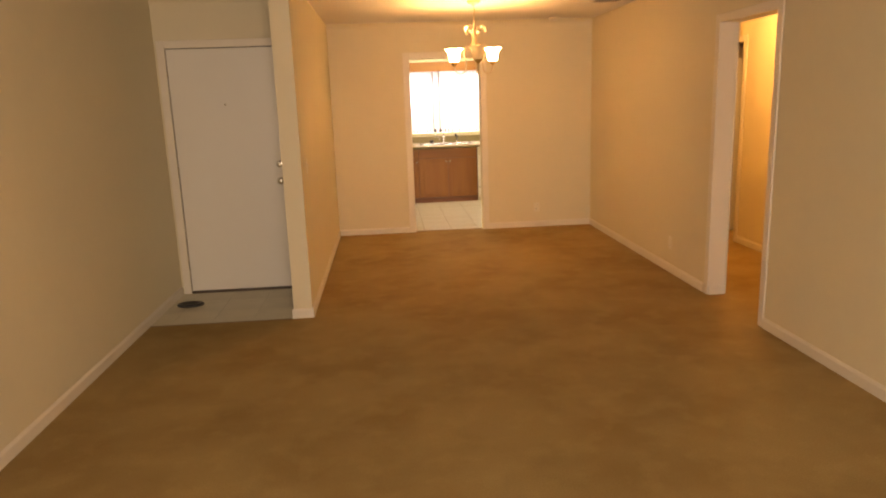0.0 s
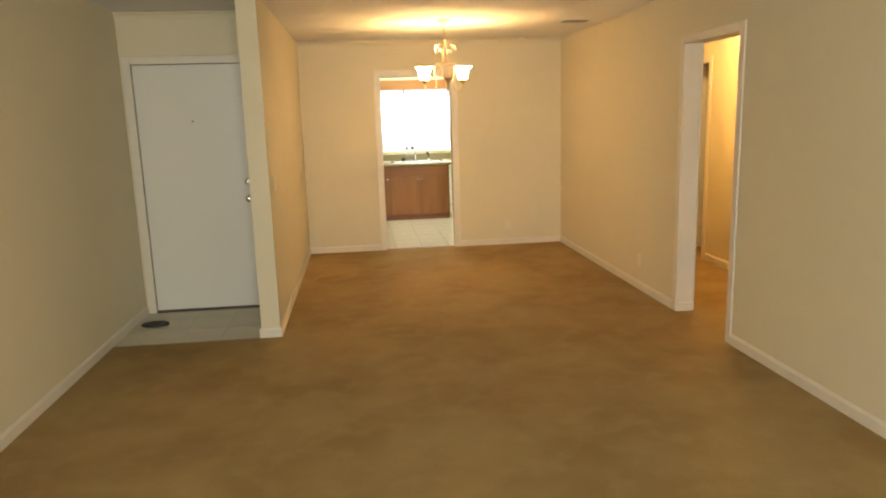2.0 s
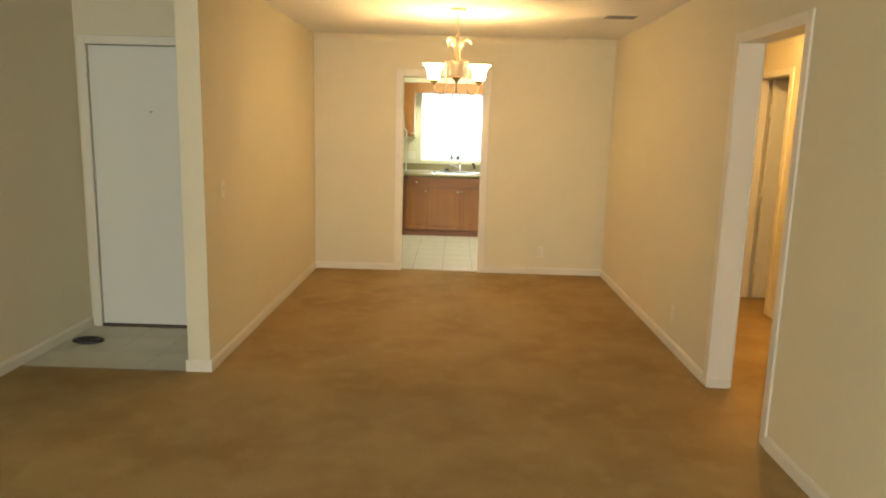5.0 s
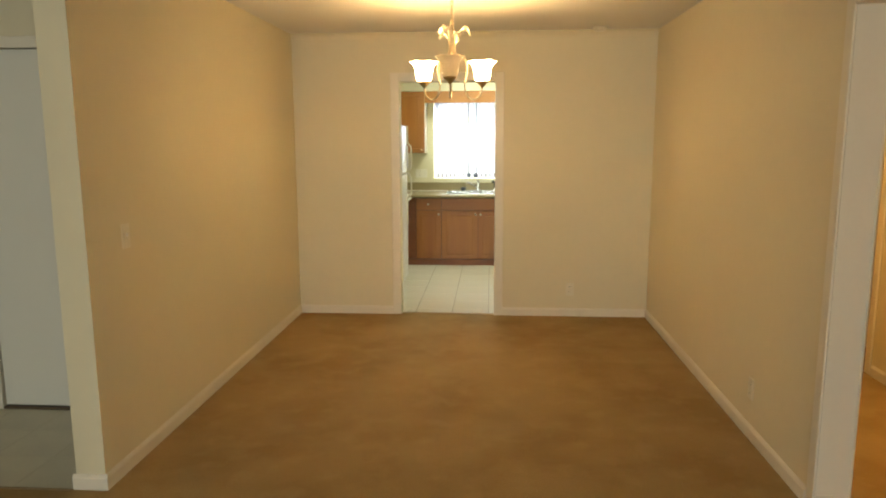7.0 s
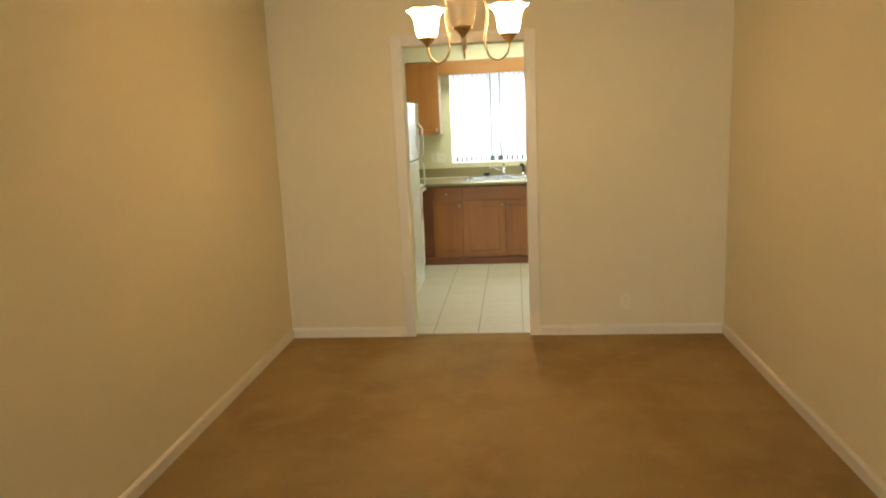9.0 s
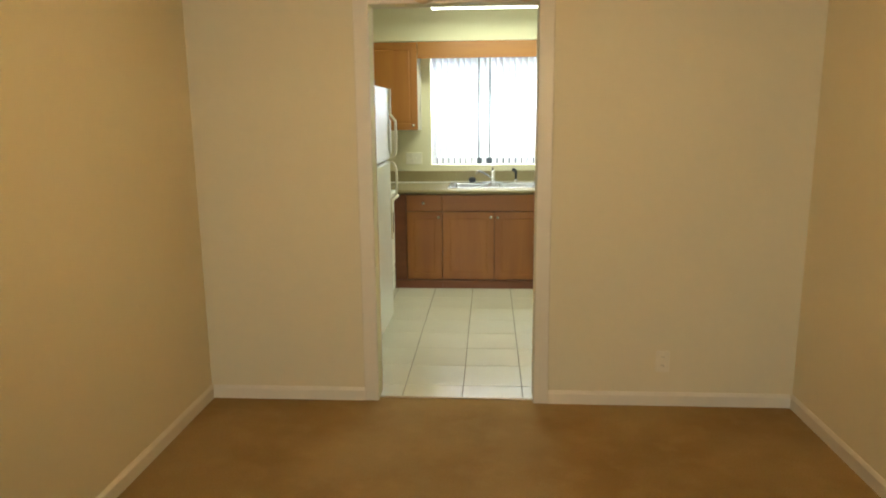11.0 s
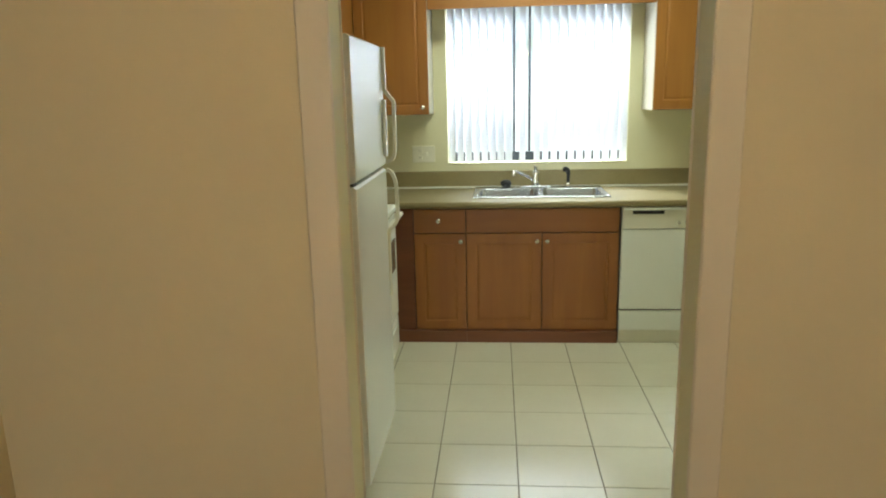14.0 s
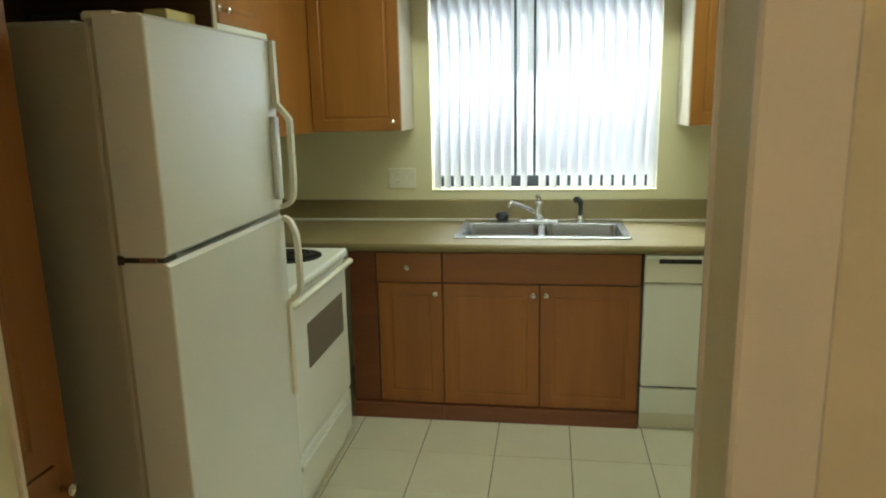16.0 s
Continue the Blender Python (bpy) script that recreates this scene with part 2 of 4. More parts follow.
def lathe(bm, profile, c=(0, 0, 0), n=24, wave=None, axis="z"):
    """A turned shape from (radius, height) pairs; wave(k, angle) may change a ring's radius and height."""
    rings = []
    for k, (r, z) in enumerate(profile):
        ring = []
        for i in range(n):
            a = 2 * math.pi * i / n
            dr, dz = wave(k, a) if wave else (0, 0)
            u, v, w = (r + dr) * math.cos(a), (r + dr) * math.sin(a), z + dz
            p = {"z": (u, v, w), "y": (u, -w, v), "x": (w, u, v)}[axis]
            ring.append(bm.verts.new((c[0] + p[0], c[1] + p[1], c[2] + p[2])))
        rings.append(ring)
    for a, b in zip(rings, rings[1:]):
        for i in range(n):
            f = bm.faces.new((a[i], a[(i + 1) % n], b[(i + 1) % n], b[i]))
            f.smooth = True
    for ring, flip in ((rings[0], True), (rings[-1], False)):
        if profile[0 if flip else -1][0] > 0.0005:
            bm.faces.new(ring[::-1] if flip else ring)
    return bm


def tube(bm, pts, r, n=10):
    """A round rod along points; r is one radius or one for each point."""
    pts = [Vector(p) for p in pts]
    rs = r if isinstance(r, (list, tuple)) else [r] * len(pts)
    rings = []
    side = None
    for k, p in enumerate(pts):
        d = (pts[min(k + 1, len(pts) - 1)] - pts[max(k - 1, 0)]).normalized()
        if side is None:
            side = d.orthogonal().normalized()
        side = (side - d * side.dot(d)).normalized()
        up = d.cross(side)
        rings.append([bm.verts.new(p + rs[k] * (math.cos(2 * math.pi * i / n) * side + math.sin(2 * math.pi * i / n) * up)) for i in range(n)])
    for a, b in zip(rings, rings[1:]):
        for i in range(n):
            bm.faces.new((a[i], a[(i + 1) % n], b[(i + 1) % n], b[i])).smooth = True
    bm.faces.new(rings[0][::-1])
    bm.faces.new(rings[-1])
    return bm


def smooth_line(pts, steps=6):
    """Points along a Catmull-Rom curve through pts."""
    out = []
    q = [Vector(p) for p in pts]
    q = [q[0] * 2 - q[1]] + q + [q[-1] * 2 - q[-2]]
    for i in range(1, len(q) - 2):
        for s in range(steps):
            t = s / steps
            a, b, c, d = q[i - 1], q[i], q[i + 1], q[i + 2]
            out.append(0.5 * ((2 * b) + (c - a) * t + (2 * a - 5 * b + 4 * c - d) * t * t + (3 * b - a - 3 * c + d) * t ** 3))
    out.append(q[-2])
    return out


def finish(name, bm, mat):
    bmesh.ops.recalc_face_normals(bm, faces=bm.faces)
    me = bpy.data.meshes.new(name)
    bm.to_mesh(me)
    bm.free()
    me.materials.append(mat)
    return new(name, me)


def thing(name, label, category, at=(0, 0, 0), group=""):
    ob = new(name)
    ob.empty_display_size = 0.05
    ob.location = at
    return tagged(ob, label, category, group)


def part(name, bm, mat, parent, label=""):
    """Links a bmesh, given in world places, as one mesh under a thing or a part."""
    p, base = parent, Vector((0, 0, 0))
    while p:
        base += p.location
        p = p.parent
    bmesh.ops.translate(bm, verts=bm.verts, vec=-base)
    ob = finish(name, bm, mat)
    ob.parent = parent
    return tagged(ob, label)


def single(name, bm, mat, label, category, group=""):
    return tagged(finish(name, bm, mat), label, category, group)


def setting(name, bm, mat, label):
    return tagged(finish(name, bm, mat), label, kind="structure")


# ---- structure ----
H = 2.44
XL, XR = -1.62, 2.668          # faces of the long walls of the living room
WL, WR = -0.552, -0.415        # wing wall between the entry and the dining room
YW = 5.332                     # end of the wing wall
YD, YK = 8.556, 8.672           # wall between the dining room and the kitchen
YB = 11.705                     # kitchen window wall
KL, KR = -0.34, 2.688          # kitchen side walls
HL, HR = 2.80, 3.82            # hall

setting("floor", boxes((-2.0, -3.0, -0.2, 5.2, 12.2, -0.03)), M_GROUT, "concrete floor slab under carpet and tile")
setting("carpet", boxes((XL, -2.5, -0.03, XR, 5.315, 0), (WR, 5.315, -0.03, XR, 8.60, 0), (XR, 4.57, -0.03, HL, 5.336, 0),
                        (HL, 3.4, -0.03, HR, 8.6, 0), (HR, 7.17, -0.03, 4.9, 7.77, 0)), M_CARPET, "worn tan-brown cut-pile carpet with traffic stains")
setting("ceiling", boxes((-2.0, -3.0, H, 5.2, 12.2, H + 0.12)), M_CEIL, "off-white stippled ceiling")
setting("wall_west", boxes((XL - 0.14, -2.64, -0.03, XL, 6.36, H)), M_WALL, "cream painted wall of the living room")
setting("wall_south", boxes((XL, -2.64, -0.03, -0.9, -2.5, H), (1.9, -2.64, -0.03, HL, -2.5, H), (-0.9, -2.64, -0.03, 1.9, -2.5, 0.65), (-0.9, -2.64, 2.2, 1.9, -2.5, H)), M_WALL, "cream painted wall with a wide window opening")
setting("wall_entry", boxes((XL, 6.215, -0.03, -1.555, 6.36, H), (-0.612, 6.215, -0.03, WL, 6.36, H), (-1.555, 6.215, 2.062, -0.612, 6.36, H)), M_WALL, "cream painted wall round the front door")
setting("wall_wing", boxes((WL, YW, -0.03, WR, YD, H)), M_WALL, "cream painted wing wall between entry and dining room")
setting("wall_dining_kitchen", boxes((WL, YD, -0.03, 0.493, YK, H), (1.349, YD, -0.03, HL, YK, H), (0.493, YD, 2.052, 1.349, YK, H)), M_WALL, "cream painted wall with the kitchen doorway")
setting("wall_east", boxes((XR, -2.64, -0.03, HL, 4.558, H), (XR, 5.348, -0.03, HL, YD, H), (XR, 4.558, 2.062, HL, 5.348, H)), M_WALL, "cream painted wall with the hall opening")
setting("wall_hall_east", boxes((HR, 3.2, -0.03, HR + 0.075, 7.16, H), (HR, 7.78, -0.03, HR + 0.075, 8.8, H), (HR, 7.16, 2.05, HR + 0.075, 7.78, H)), M_WALL, "cream painted hall wall with a narrow doorway")
setting("wall_hall_ends", boxes((HL, 3.28, -0.03, HR, 3.4, H), (HL, 8.6, -0.03, HR, 8.72, H)), M_WALL, "cream painted end walls of the hall")
setting("wall_closet", boxes((HR + 0.075, 7.9, -0.03, 5.0, 8.0, H), (HR + 0.075, 6.8, -0.03, 5.0, 6.9, H), (4.9, 6.9, -0.03, 5.0, 7.9, H)), M_WALL, "plain walls of the small room off the hall")
setting("wall_kitchen_west", boxes((KL - 0.12, YK, -0.03, KL, YB + 0.2, H)), M_KWALL, "pale yellow kitchen side wall")
setting("wall_kitchen_east", boxes((KR, YK, -0.03, KR + 0.12, YB + 0.2, H)), M_KWALL, "pale yellow kitchen side wall")
WX0, WX1, WZ0, WZ1 = 0.543, 1.738, 1.035, 2.10
setting("wall_kitchen_north", boxes((KL, YB, -0.03, WX0, YB + 0.2, H), (WX1, YB, -0.03, KR, YB + 0.2, H), (WX0, YB, -0.03, WX1, YB + 0.2, WZ0), (WX0, YB, WZ1, WX1, YB + 0.2, H)), M_KWALL, "pale yellow kitchen wall with the sink window")
setting("soffit", boxes((KL, 11.38, 2.148, KR, YB, H), (KL, YK, 2.148, -0.03, 11.38, H)), M_KWALL, "pale yellow boxed soffit over the wall cabinets")


def baseboard(x0, y0, x1, y1, nx, ny):
    """A skirting board along a wall face; (nx, ny) points into the room."""
    d, h, bm = 0.013, 0.072, bmesh.new()
    n, a, b = Vector((nx, ny, 0)), Vector((x0, y0, 0)), Vector((x1, y1, 0))
    prof = ((0, 0), (d, 0), (d, h - 0.016), (d * 0.45, h - 0.003), (d * 0.3, h), (0, h))
    ends = [[bm.verts.new(p + n * u + Vector((0, 0, v))) for u, v in prof] for p in (a, b)]
    for i in range(len(prof)):
        j = (i + 1) % len(prof)
        bm.faces.new((ends[0][i], ends[0][j], ends[1][j], ends[1][i]))
    bm.faces.new(ends[0])
    bm.faces.new(ends[1][::-1])
    setting("baseboard", bm, M_TRIM, "white painted wooden baseboard")


for row in ((XL, -2.5, XL, 6.2, 1, 0), (WR, YW, WR, YD, 1, 0), (WL - 0.013, YW, WR + 0.013, YW, 0, -1), (WL, YW, WL, 6.215, -1, 0), (WR + 0.013, YD, 0.4325, YD, 0, -1),
            (1.4095, YD, XR - 0.013, YD, 0, -1), (XR, 5.41, XR, YD, -1, 0), (XR, -2.5, XR, 4.508, -1, 0), (HR, 3.4, HR, 7.105, -1, 0), (HL, 5.41, HL, 8.6, 1, 0),
            (XR + 0.002, 5.336, HL, 5.336, 0, -1), (HR, 7.835, HR, 8.6, -1, 0)):
    baseboard(*row)


def crown(x0, y0, x1, y1, nx, ny):
    """A small cove moulding where wall and ceiling meet."""
    bm = bmesh.new()
    n, a, b = Vector((nx, ny, 0)), Vector((x0, y0, H)), Vector((x1, y1, H))
    prof = ((0, -0.052), (0.006, -0.052), (0.012, -0.036), (0.026, -0.016), (0.042, -0.008), (0.042, 0), (0, 0))
    ends = [[bm.verts.new(p + n * u + Vector((0, 0, v))) for u, v in prof] for p in (a, b)]
    for i in range(len(prof)):
        j = (i + 1) % len(prof)
        bm.faces.new((ends[0][i], ends[0][j], ends[1][j], ends[1][i]))
    bm.faces.new(ends[0])
    bm.faces.new(ends[1][::-1])
    setting("trim_crown", bm, M_WALL, "narrow painted cove moulding under the ceiling")


for row in ((WR, YD, XR, YD, 0, -1), (XL, 6.215, WL, 6.215, 0, -1), (WL, YW, WL, 6.215, -1, 0), (WL - 0.03, YW, WR + 0.03, YW, 0, -1)):
    crown(*row)


def casing(name, label, axis, at, a0, a1, top, depth, thick, w=0.06, wall=0.115, lining=M_TRIM):
    """Door trim round an opening: jamb lining and flat casings with an eased edge, on both faces of the wall."""
    bm = bmesh.new()

    def b(u0, v0, z0, u1, v1, z1, bev=0.004):
        if axis == "y":
            box(bm, u0, v0, z0, u1, v1, z1, bev)
        else:
            box(bm, v0, u0, z0, v1, u1, z1, bev)
    for f0, f1 in ((at - thick, at - 0.0005), (at + wall + 0.0005, at + wall + thick)):
        b(a0 - w, f0, 0, a0 + 0.004, f1, top + w)
        b(a1 - 0.004, f0, 0, a1 + w, f1, top + w)
        b(a0 + 0.004, f0, top - 0.004, a1 - 0.004, f1, top + w)
    out = setting(name, bm, M_TRIM, label)
    bm = bmesh.new()
    b(a0 - 0.011, at, 0, a0, at + wall, top, 0)
    b(a1, at, 0, a1 + 0.011, at + wall, top, 0)
    b(a0 - 0.011, at, top, a1 + 0.011, at + wall, top + 0.011, 0)
    part("jamb", bm, lining, out)
    return out


# jamb lining coloured kitchen yellow to carry the kitchen's light
casing("trim_kitchen_doorway", "cream painted casing of the kitchen doorway", "y", YD, 0.505, 1.337, 2.040, 0.1, 0.014, w=0.072, wall=YK - YD, lining=M_KWALL)
casing("trim_hall_opening", "cream painted casing of the hall opening", "x", XR, 4.570, 5.336, 2.050, 0.1, 0.012, wall=HL - XR)
casing("trim_front_door", "white painted casing of the front door", "y", 6.215, -1.543, -0.624, 2.050, 0.1, 0.016, w=0.058, wall=0.145)
casing("trim_hall_door", "cream painted casing of the hall door", "x", HR, 7.172, 7.768, 2.038, 0.1, 0.014, wall=0.075)
setting("carpet_edge_strip", boxes((0.506, YD + 0.028, -0.01, 1.336, YD + 0.05, 0.005), bevel=0.003), M_STRIP, "brown metal strip between carpet and kitchen tile")
setting("entry_edge_strip", boxes((XL + 0.013, 5.306, -0.01, WL - 0.013, 5.322, 0.004), bevel=0.002), M_STRIP, "thin strip between carpet and entry tile")

# window behind the walker
win = setting("window_2", boxes((-0.9, -2.6, 0.65, 1.9, -2.54, 0.70), (-0.9, -2.6, 2.15, 1.9, -2.54, 2.2), (-0.9, -2.6, 0.70, -0.85, -2.54, 2.15), (1.85, -2.6, 0.70, 1.9, -2.54, 2.15), (0.47, -2.6, 0.70, 0.53, -2.54, 2.15)), M_BRONZE, "wide living room window with a dark metal frame")
pane = part("pane", boxes((-0.86, -2.575, 0.69, 1.86, -2.569, 2.16)), M_GLASS, win)
pane.visible_shadow = False

# ---- front door ----
door = setting("door_1", boxes((-1.537, 6.228, 0.018, -0.629, 6.272, 2.042), bevel=0.003), M_DOOR, "closed plain white front door")
bm = bmesh.new()
lathe(bm, [(0.030, 0), (0.031, 0.004), (0.024, 0.010), (0.011, 0.014), (0.010, 0.032), (0.022, 0.040), (0.027, 0.052), (0.024, 0.064), (0.012, 0.068), (0, 0.069)], (-0.700, 6.2285, 0.945), 20, axis="y")
part("door_knob", bm, M_NICKEL, door, "brushed metal round knob")
bm = bmesh.new()
lathe(bm, [(0.030, 0), (0.030, 0.006), (0.026, 0.012), (0.012, 0.013), (0, 0.013)], (-0.700, 6.2285, 1.085), 20, axis="y")
box(bm, -0.704, 6.205, 1.068, -0.696, 6.217, 1.102, 0.002)
part("deadbolt", bm, M_NICKEL, door, "brushed metal deadbolt turn")
bm = bmesh.new()
lathe(bm, [(0.009, 0), (0.009, 0.004), (0.006, 0.005), (0, 0.005)], (-1.105, 6.2285, 1.590), 14, axis="y")
part("peephole", bm, M_NICKEL, door)
for z in (0.25, 1.05, 1.86):
    bm = bmesh.new()
    lathe(bm, [(0.006, 0), (0.007, 0.002), (0.007, 0.088), (0.006, 0.09)], (-1.543, 6.222, z - 0.045), 10)
    part("hinge", bm, M_NICKEL, door)
# added strip: blocks the sky and paints the door gap dark as shade
setting("trim_door_stop", boxes((-1.543, 6.2735, 0.0, -1.525, 6.30, 2.05), (-0.642, 6.2735, 0.0, -0.624, 6.30, 2.05), (-1.525, 6.2735, 2.030, -0.642, 6.30, 2.05)), M_THRESH, "dark strip added behind the front door to shade its gap")
setting("threshold", boxes((-1.543, 6.205, -0.02, -0.624, 6.33, 0.014), bevel=0.004), M_THRESH, "dark wooden front door threshold")

# ---- open door of the hall ----
hd = setting("door_2", boxes((3.928, 7.712, 0.012, 4.535, 7.747, 2.03), bevel=0.003), M_DOOR, "open white door off the hall")
for z in (0.30, 1.02, 1.75):
    part("hinge", boxes((3.9095, 7.707, z - 0.05, 3.936, 7.7115, z + 0.05), bevel=0.002), M_TRIM, hd, "painted-over hinge")

# ---- window over the sink ----
window = setting("window_1", boxes((WX0, 11.845, WZ0, WX1, 11.890, WZ0 + 0.06), (WX0, 11.845, WZ1 - 0.04, WX1, 11.890, WZ1), (WX0, 11.845, WZ0 + 0.06, WX0 + 0.014, 11.890, WZ1 - 0.04), (WX1 - 0.014, 11.845, WZ0 + 0.06, WX1, 11.890, WZ1 - 0.04)), M_BRONZE, "sliding window with a dark metal frame over the sink")
part("window_stile", boxes((0.987, 11.842, WZ0 + 0.061, 1.001, 11.886, WZ1 - 0.041), bevel=0.002), M_BRONZE, window)
part("window_stile", boxes((1.092, 11.842, WZ0 + 0.061, 1.106, 11.886, WZ1 - 0.041), bevel=0.002), M_BRONZE, window)
for a, b in ((WX0 + 0.014, 0.986), (1.002, 1.091), (1.107, WX1 - 0.014)):
    pane = part("pane", boxes((a, 11.864, WZ0 + 0.061, b, 11.870, WZ1 - 0.041)), M_GLASS, window)
    pane.visible_shadow = False
part("window_sill", boxes((WX0 + 0.001, YB - 0.004, WZ0 - 0.010, WX1 - 0.001, 11.844, WZ0 + 0.002), bevel=0.003), M_KWALL, window, "painted sill")
setting("backdrop", boxes((-6.0, 14.6, -3.0, 9.035, 14.7, 7.0)), M_OUTSIDE, "overbright daylight outside the kitchen window")

blind = thing("vertical_blind", "white vinyl vertical blind with half-turned vanes in the sink window", "blind", (1.15, 11.720, WZ1))
part("headrail", boxes((WX0 + 0.012, 11.706, WZ1 - 0.042, WX1 - 0.008, 11.742, WZ1 - 0.004), bevel=0.004), M_CREAM, blind)
vane_mesh = None
for x in [0.574 + 0.0545 * k for k in range(8)] + [1.046] + [1.143 + 0.0570 * k for k in range(11)]:
    if vane_mesh is None:
        bm = bmesh.new()
        cols = []
        for k in range(7):
            u = (k / 6 - 0.5) * 0.064
            bow = 0.005 * (1 - (k / 3 - 1) ** 2)
            cols.append([bm.verts.new((u, bow + th, z)) for z in (0.0, 1.02) for th in (0, 0.0009)])
        for a, b in zip(cols, cols[1:]):
            bm.faces.new((a[0], b[0], b[2], a[2])).smooth = True
            bm.faces.new((a[1], a[3], b[3], b[1])).smooth = True
            bm.faces.new((a[0], a[1], b[1], b[0]))
            bm.faces.new((a[2], b[2], b[3], a[3]))
        bm.faces.new((cols[0][0], cols[0][2], cols[0][3], cols[0][1]))
        bm.faces.new((cols[-1][0], cols[-1][1], cols[-1][3], cols[-1][2]))
        ob = finish("vane", bm, M_VANE)
        vane_mesh = ob.data
    else:
        ob = new("vane", vane_mesh)
    ob.parent = blind
    turn = (-46 if x < 1.0 else -54) + random.uniform(-1.3, 1.3)
    ob.matrix_local = pose(x - 1.15, random.uniform(-0.002, 0.002), 1.0405 - WZ1 + random.uniform(-0.002, 0.002), 0, 0, turn)

# ---- kitchen cabinets ----


def rect_door(bm, o, u, w, width, height, depth, rim=0.055):
    """A slab front with a routed groove that frames its field. o: lower corner; u: along the width; w: outwards."""
    o, u, w, up = Vector(o), Vector(u), Vector(w), Vector((0, 0, 1))

    def ring(inset, out):
        return [bm.verts.new(o + u * a + up * b + w * out) for a, b in ((inset, inset), (width - inset, inset), (width - inset, height - inset), (inset, height - inset))]
    levels = [(0.0, 0.0), (0.0, depth - 0.002), (0.002, depth)]
    if rim:
        levels += [(rim, depth), (rim + 0.004, depth - 0.0030), (rim + 0.011, depth - 0.0028), (rim + 0.019, depth - 0.0002)]
    rings = [ring(*l) for l in levels]
    bm.faces.new(rings[0][::-1])
    for a, b in zip(rings, rings[1:]):
        for i in range(4):
            bm.faces.new((a[i], a[(i + 1) % 4], b[(i + 1) % 4], b[i]))
    bm.faces.new(rings[-1])
    return bm


KNOB = [(0.007, 0), (0.006, 0.004), (0.005, 0.012), (0.012, 0.018), (0.0145, 0.023), (0.012, 0.028), (0, 0.030)]


def knob(p, axis, parent, sign=1):
    bm = bmesh.new()
    lathe(bm, [(r, sign * z) for r, z in KNOB], p, 14, axis=axis)
    part("knob", bm, M_NICKEL, parent, "brushed nickel knob")


YF = 11.075
# drawer unit
unit = thing("base_cabinet", "red-brown wooden base cabinet with one drawer", "cabinet", (0.52, 11.335, 0), "base cabinets under the worktop")
# dark body colour stands for shadow between the fronts and under the worktop
part("body", boxes((0.236, YF + 0.019, -0.012, 0.684, 11.675, 0.829)), M_INSIDE_DARKENED, unit)
part("filler_strip", boxes((0.236, YF + 0.002, 0.062, 0.366, YF + 0.018, 0.829), bevel=0.001), M_TOE, unit)
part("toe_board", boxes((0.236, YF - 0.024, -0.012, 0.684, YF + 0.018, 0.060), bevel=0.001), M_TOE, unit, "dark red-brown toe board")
dr = part("drawer", rect_door(bmesh.new(), (0.372, YF + 0.018, 0.677), (1, 0, 0), (0, -1, 0), 0.3115, 0.143, 0.019, 0), M_BASE_H, unit)
knob((0.522, YF - 0.0012, 0.752), "y", dr)
dd = part("door", rect_door(bmesh.new(), (0.372, YF + 0.018, 0.066), (1, 0, 0), (0, -1, 0), 0.3115, 0.6065, 0.019), M_BASE, unit)
knob((0.655, YF - 0.0012, 0.626), "y", dd)
# sink unit
unit = thing("sink_cabinet", "red-brown wooden sink cabinet with two doors", "cabinet", (1.14, 11.335, 0), "base cabinets under the worktop")
part("body", boxes((0.685, YF + 0.019, -0.012, 1.598, 11.045 + 0.13, 0.829), (0.685, 11.176, -0.012, 1.598, 11.675, 0.70)), M_INSIDE_DARKENED, unit)
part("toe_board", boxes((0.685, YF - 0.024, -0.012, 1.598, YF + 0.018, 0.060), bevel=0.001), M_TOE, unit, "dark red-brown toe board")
part("false_front", rect_door(bmesh.new(), (0.688, YF + 0.018, 0.677), (1, 0, 0), (0, -1, 0), 0.907, 0.143, 0.019, 0), M_BASE_H, unit)
for x, kx in ((0.688, 1.112), (1.1445, 1.172)):
    dd = part("door", rect_door(bmesh.new(), (x, YF + 0.018, 0.066), (1, 0, 0), (0, -1, 0), 0.4520, 0.6065, 0.019), M_BASE, unit)
    knob((kx, YF - 0.0012, 0.626), "y", dd)
# unit past the dishwasher
unit = thing("base_cabinet", "red-brown wooden base cabinet beside the dishwasher", "cabinet", (2.45, 11.335, 0), "base cabinets under the worktop")
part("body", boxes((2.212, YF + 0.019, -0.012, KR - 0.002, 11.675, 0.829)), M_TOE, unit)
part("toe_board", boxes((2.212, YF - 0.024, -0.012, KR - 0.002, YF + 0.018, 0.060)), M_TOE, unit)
part("drawer", rect_door(bmesh.new(), (2.215, YF + 0.018, 0.676), (1, 0, 0), (0, -1, 0), 0.468, 0.150, 0.019, 0), M_BASE_H, unit)
part("door", rect_door(bmesh.new(), (2.215, YF + 0.018, 0.066), (1, 0, 0), (0, -1, 0), 0.468, 0.603, 0.019), M_BASE, unit)

# wall cabinets
ZU0, ZU1, YU = 1.372, 2.142, 11.38


def wall_unit(name, label, x0, x1, knob_x):
    c = thing(name, label, "cabinet", ((x0 + x1) / 2, 11.535, ZU0), "wall cabinets beside the sink window")
    part("body", boxes((x0, YU + 0.001, ZU0, x1, 11.703, ZU1), bevel=0.001), M_SIDE, c, "cream laminate carcass")
    d = part("door", rect_door(bmesh.new(), (x0 + 0.002, YU, ZU0 + 0.003), (1, 0, 0), (0, -1, 0), x1 - x0 - 0.004, ZU1 - ZU0 - 0.006, 0.019), M_WOOD, c)
    knob((knob_x, YU - 0.0192, ZU0 + 0.045), "y", d)


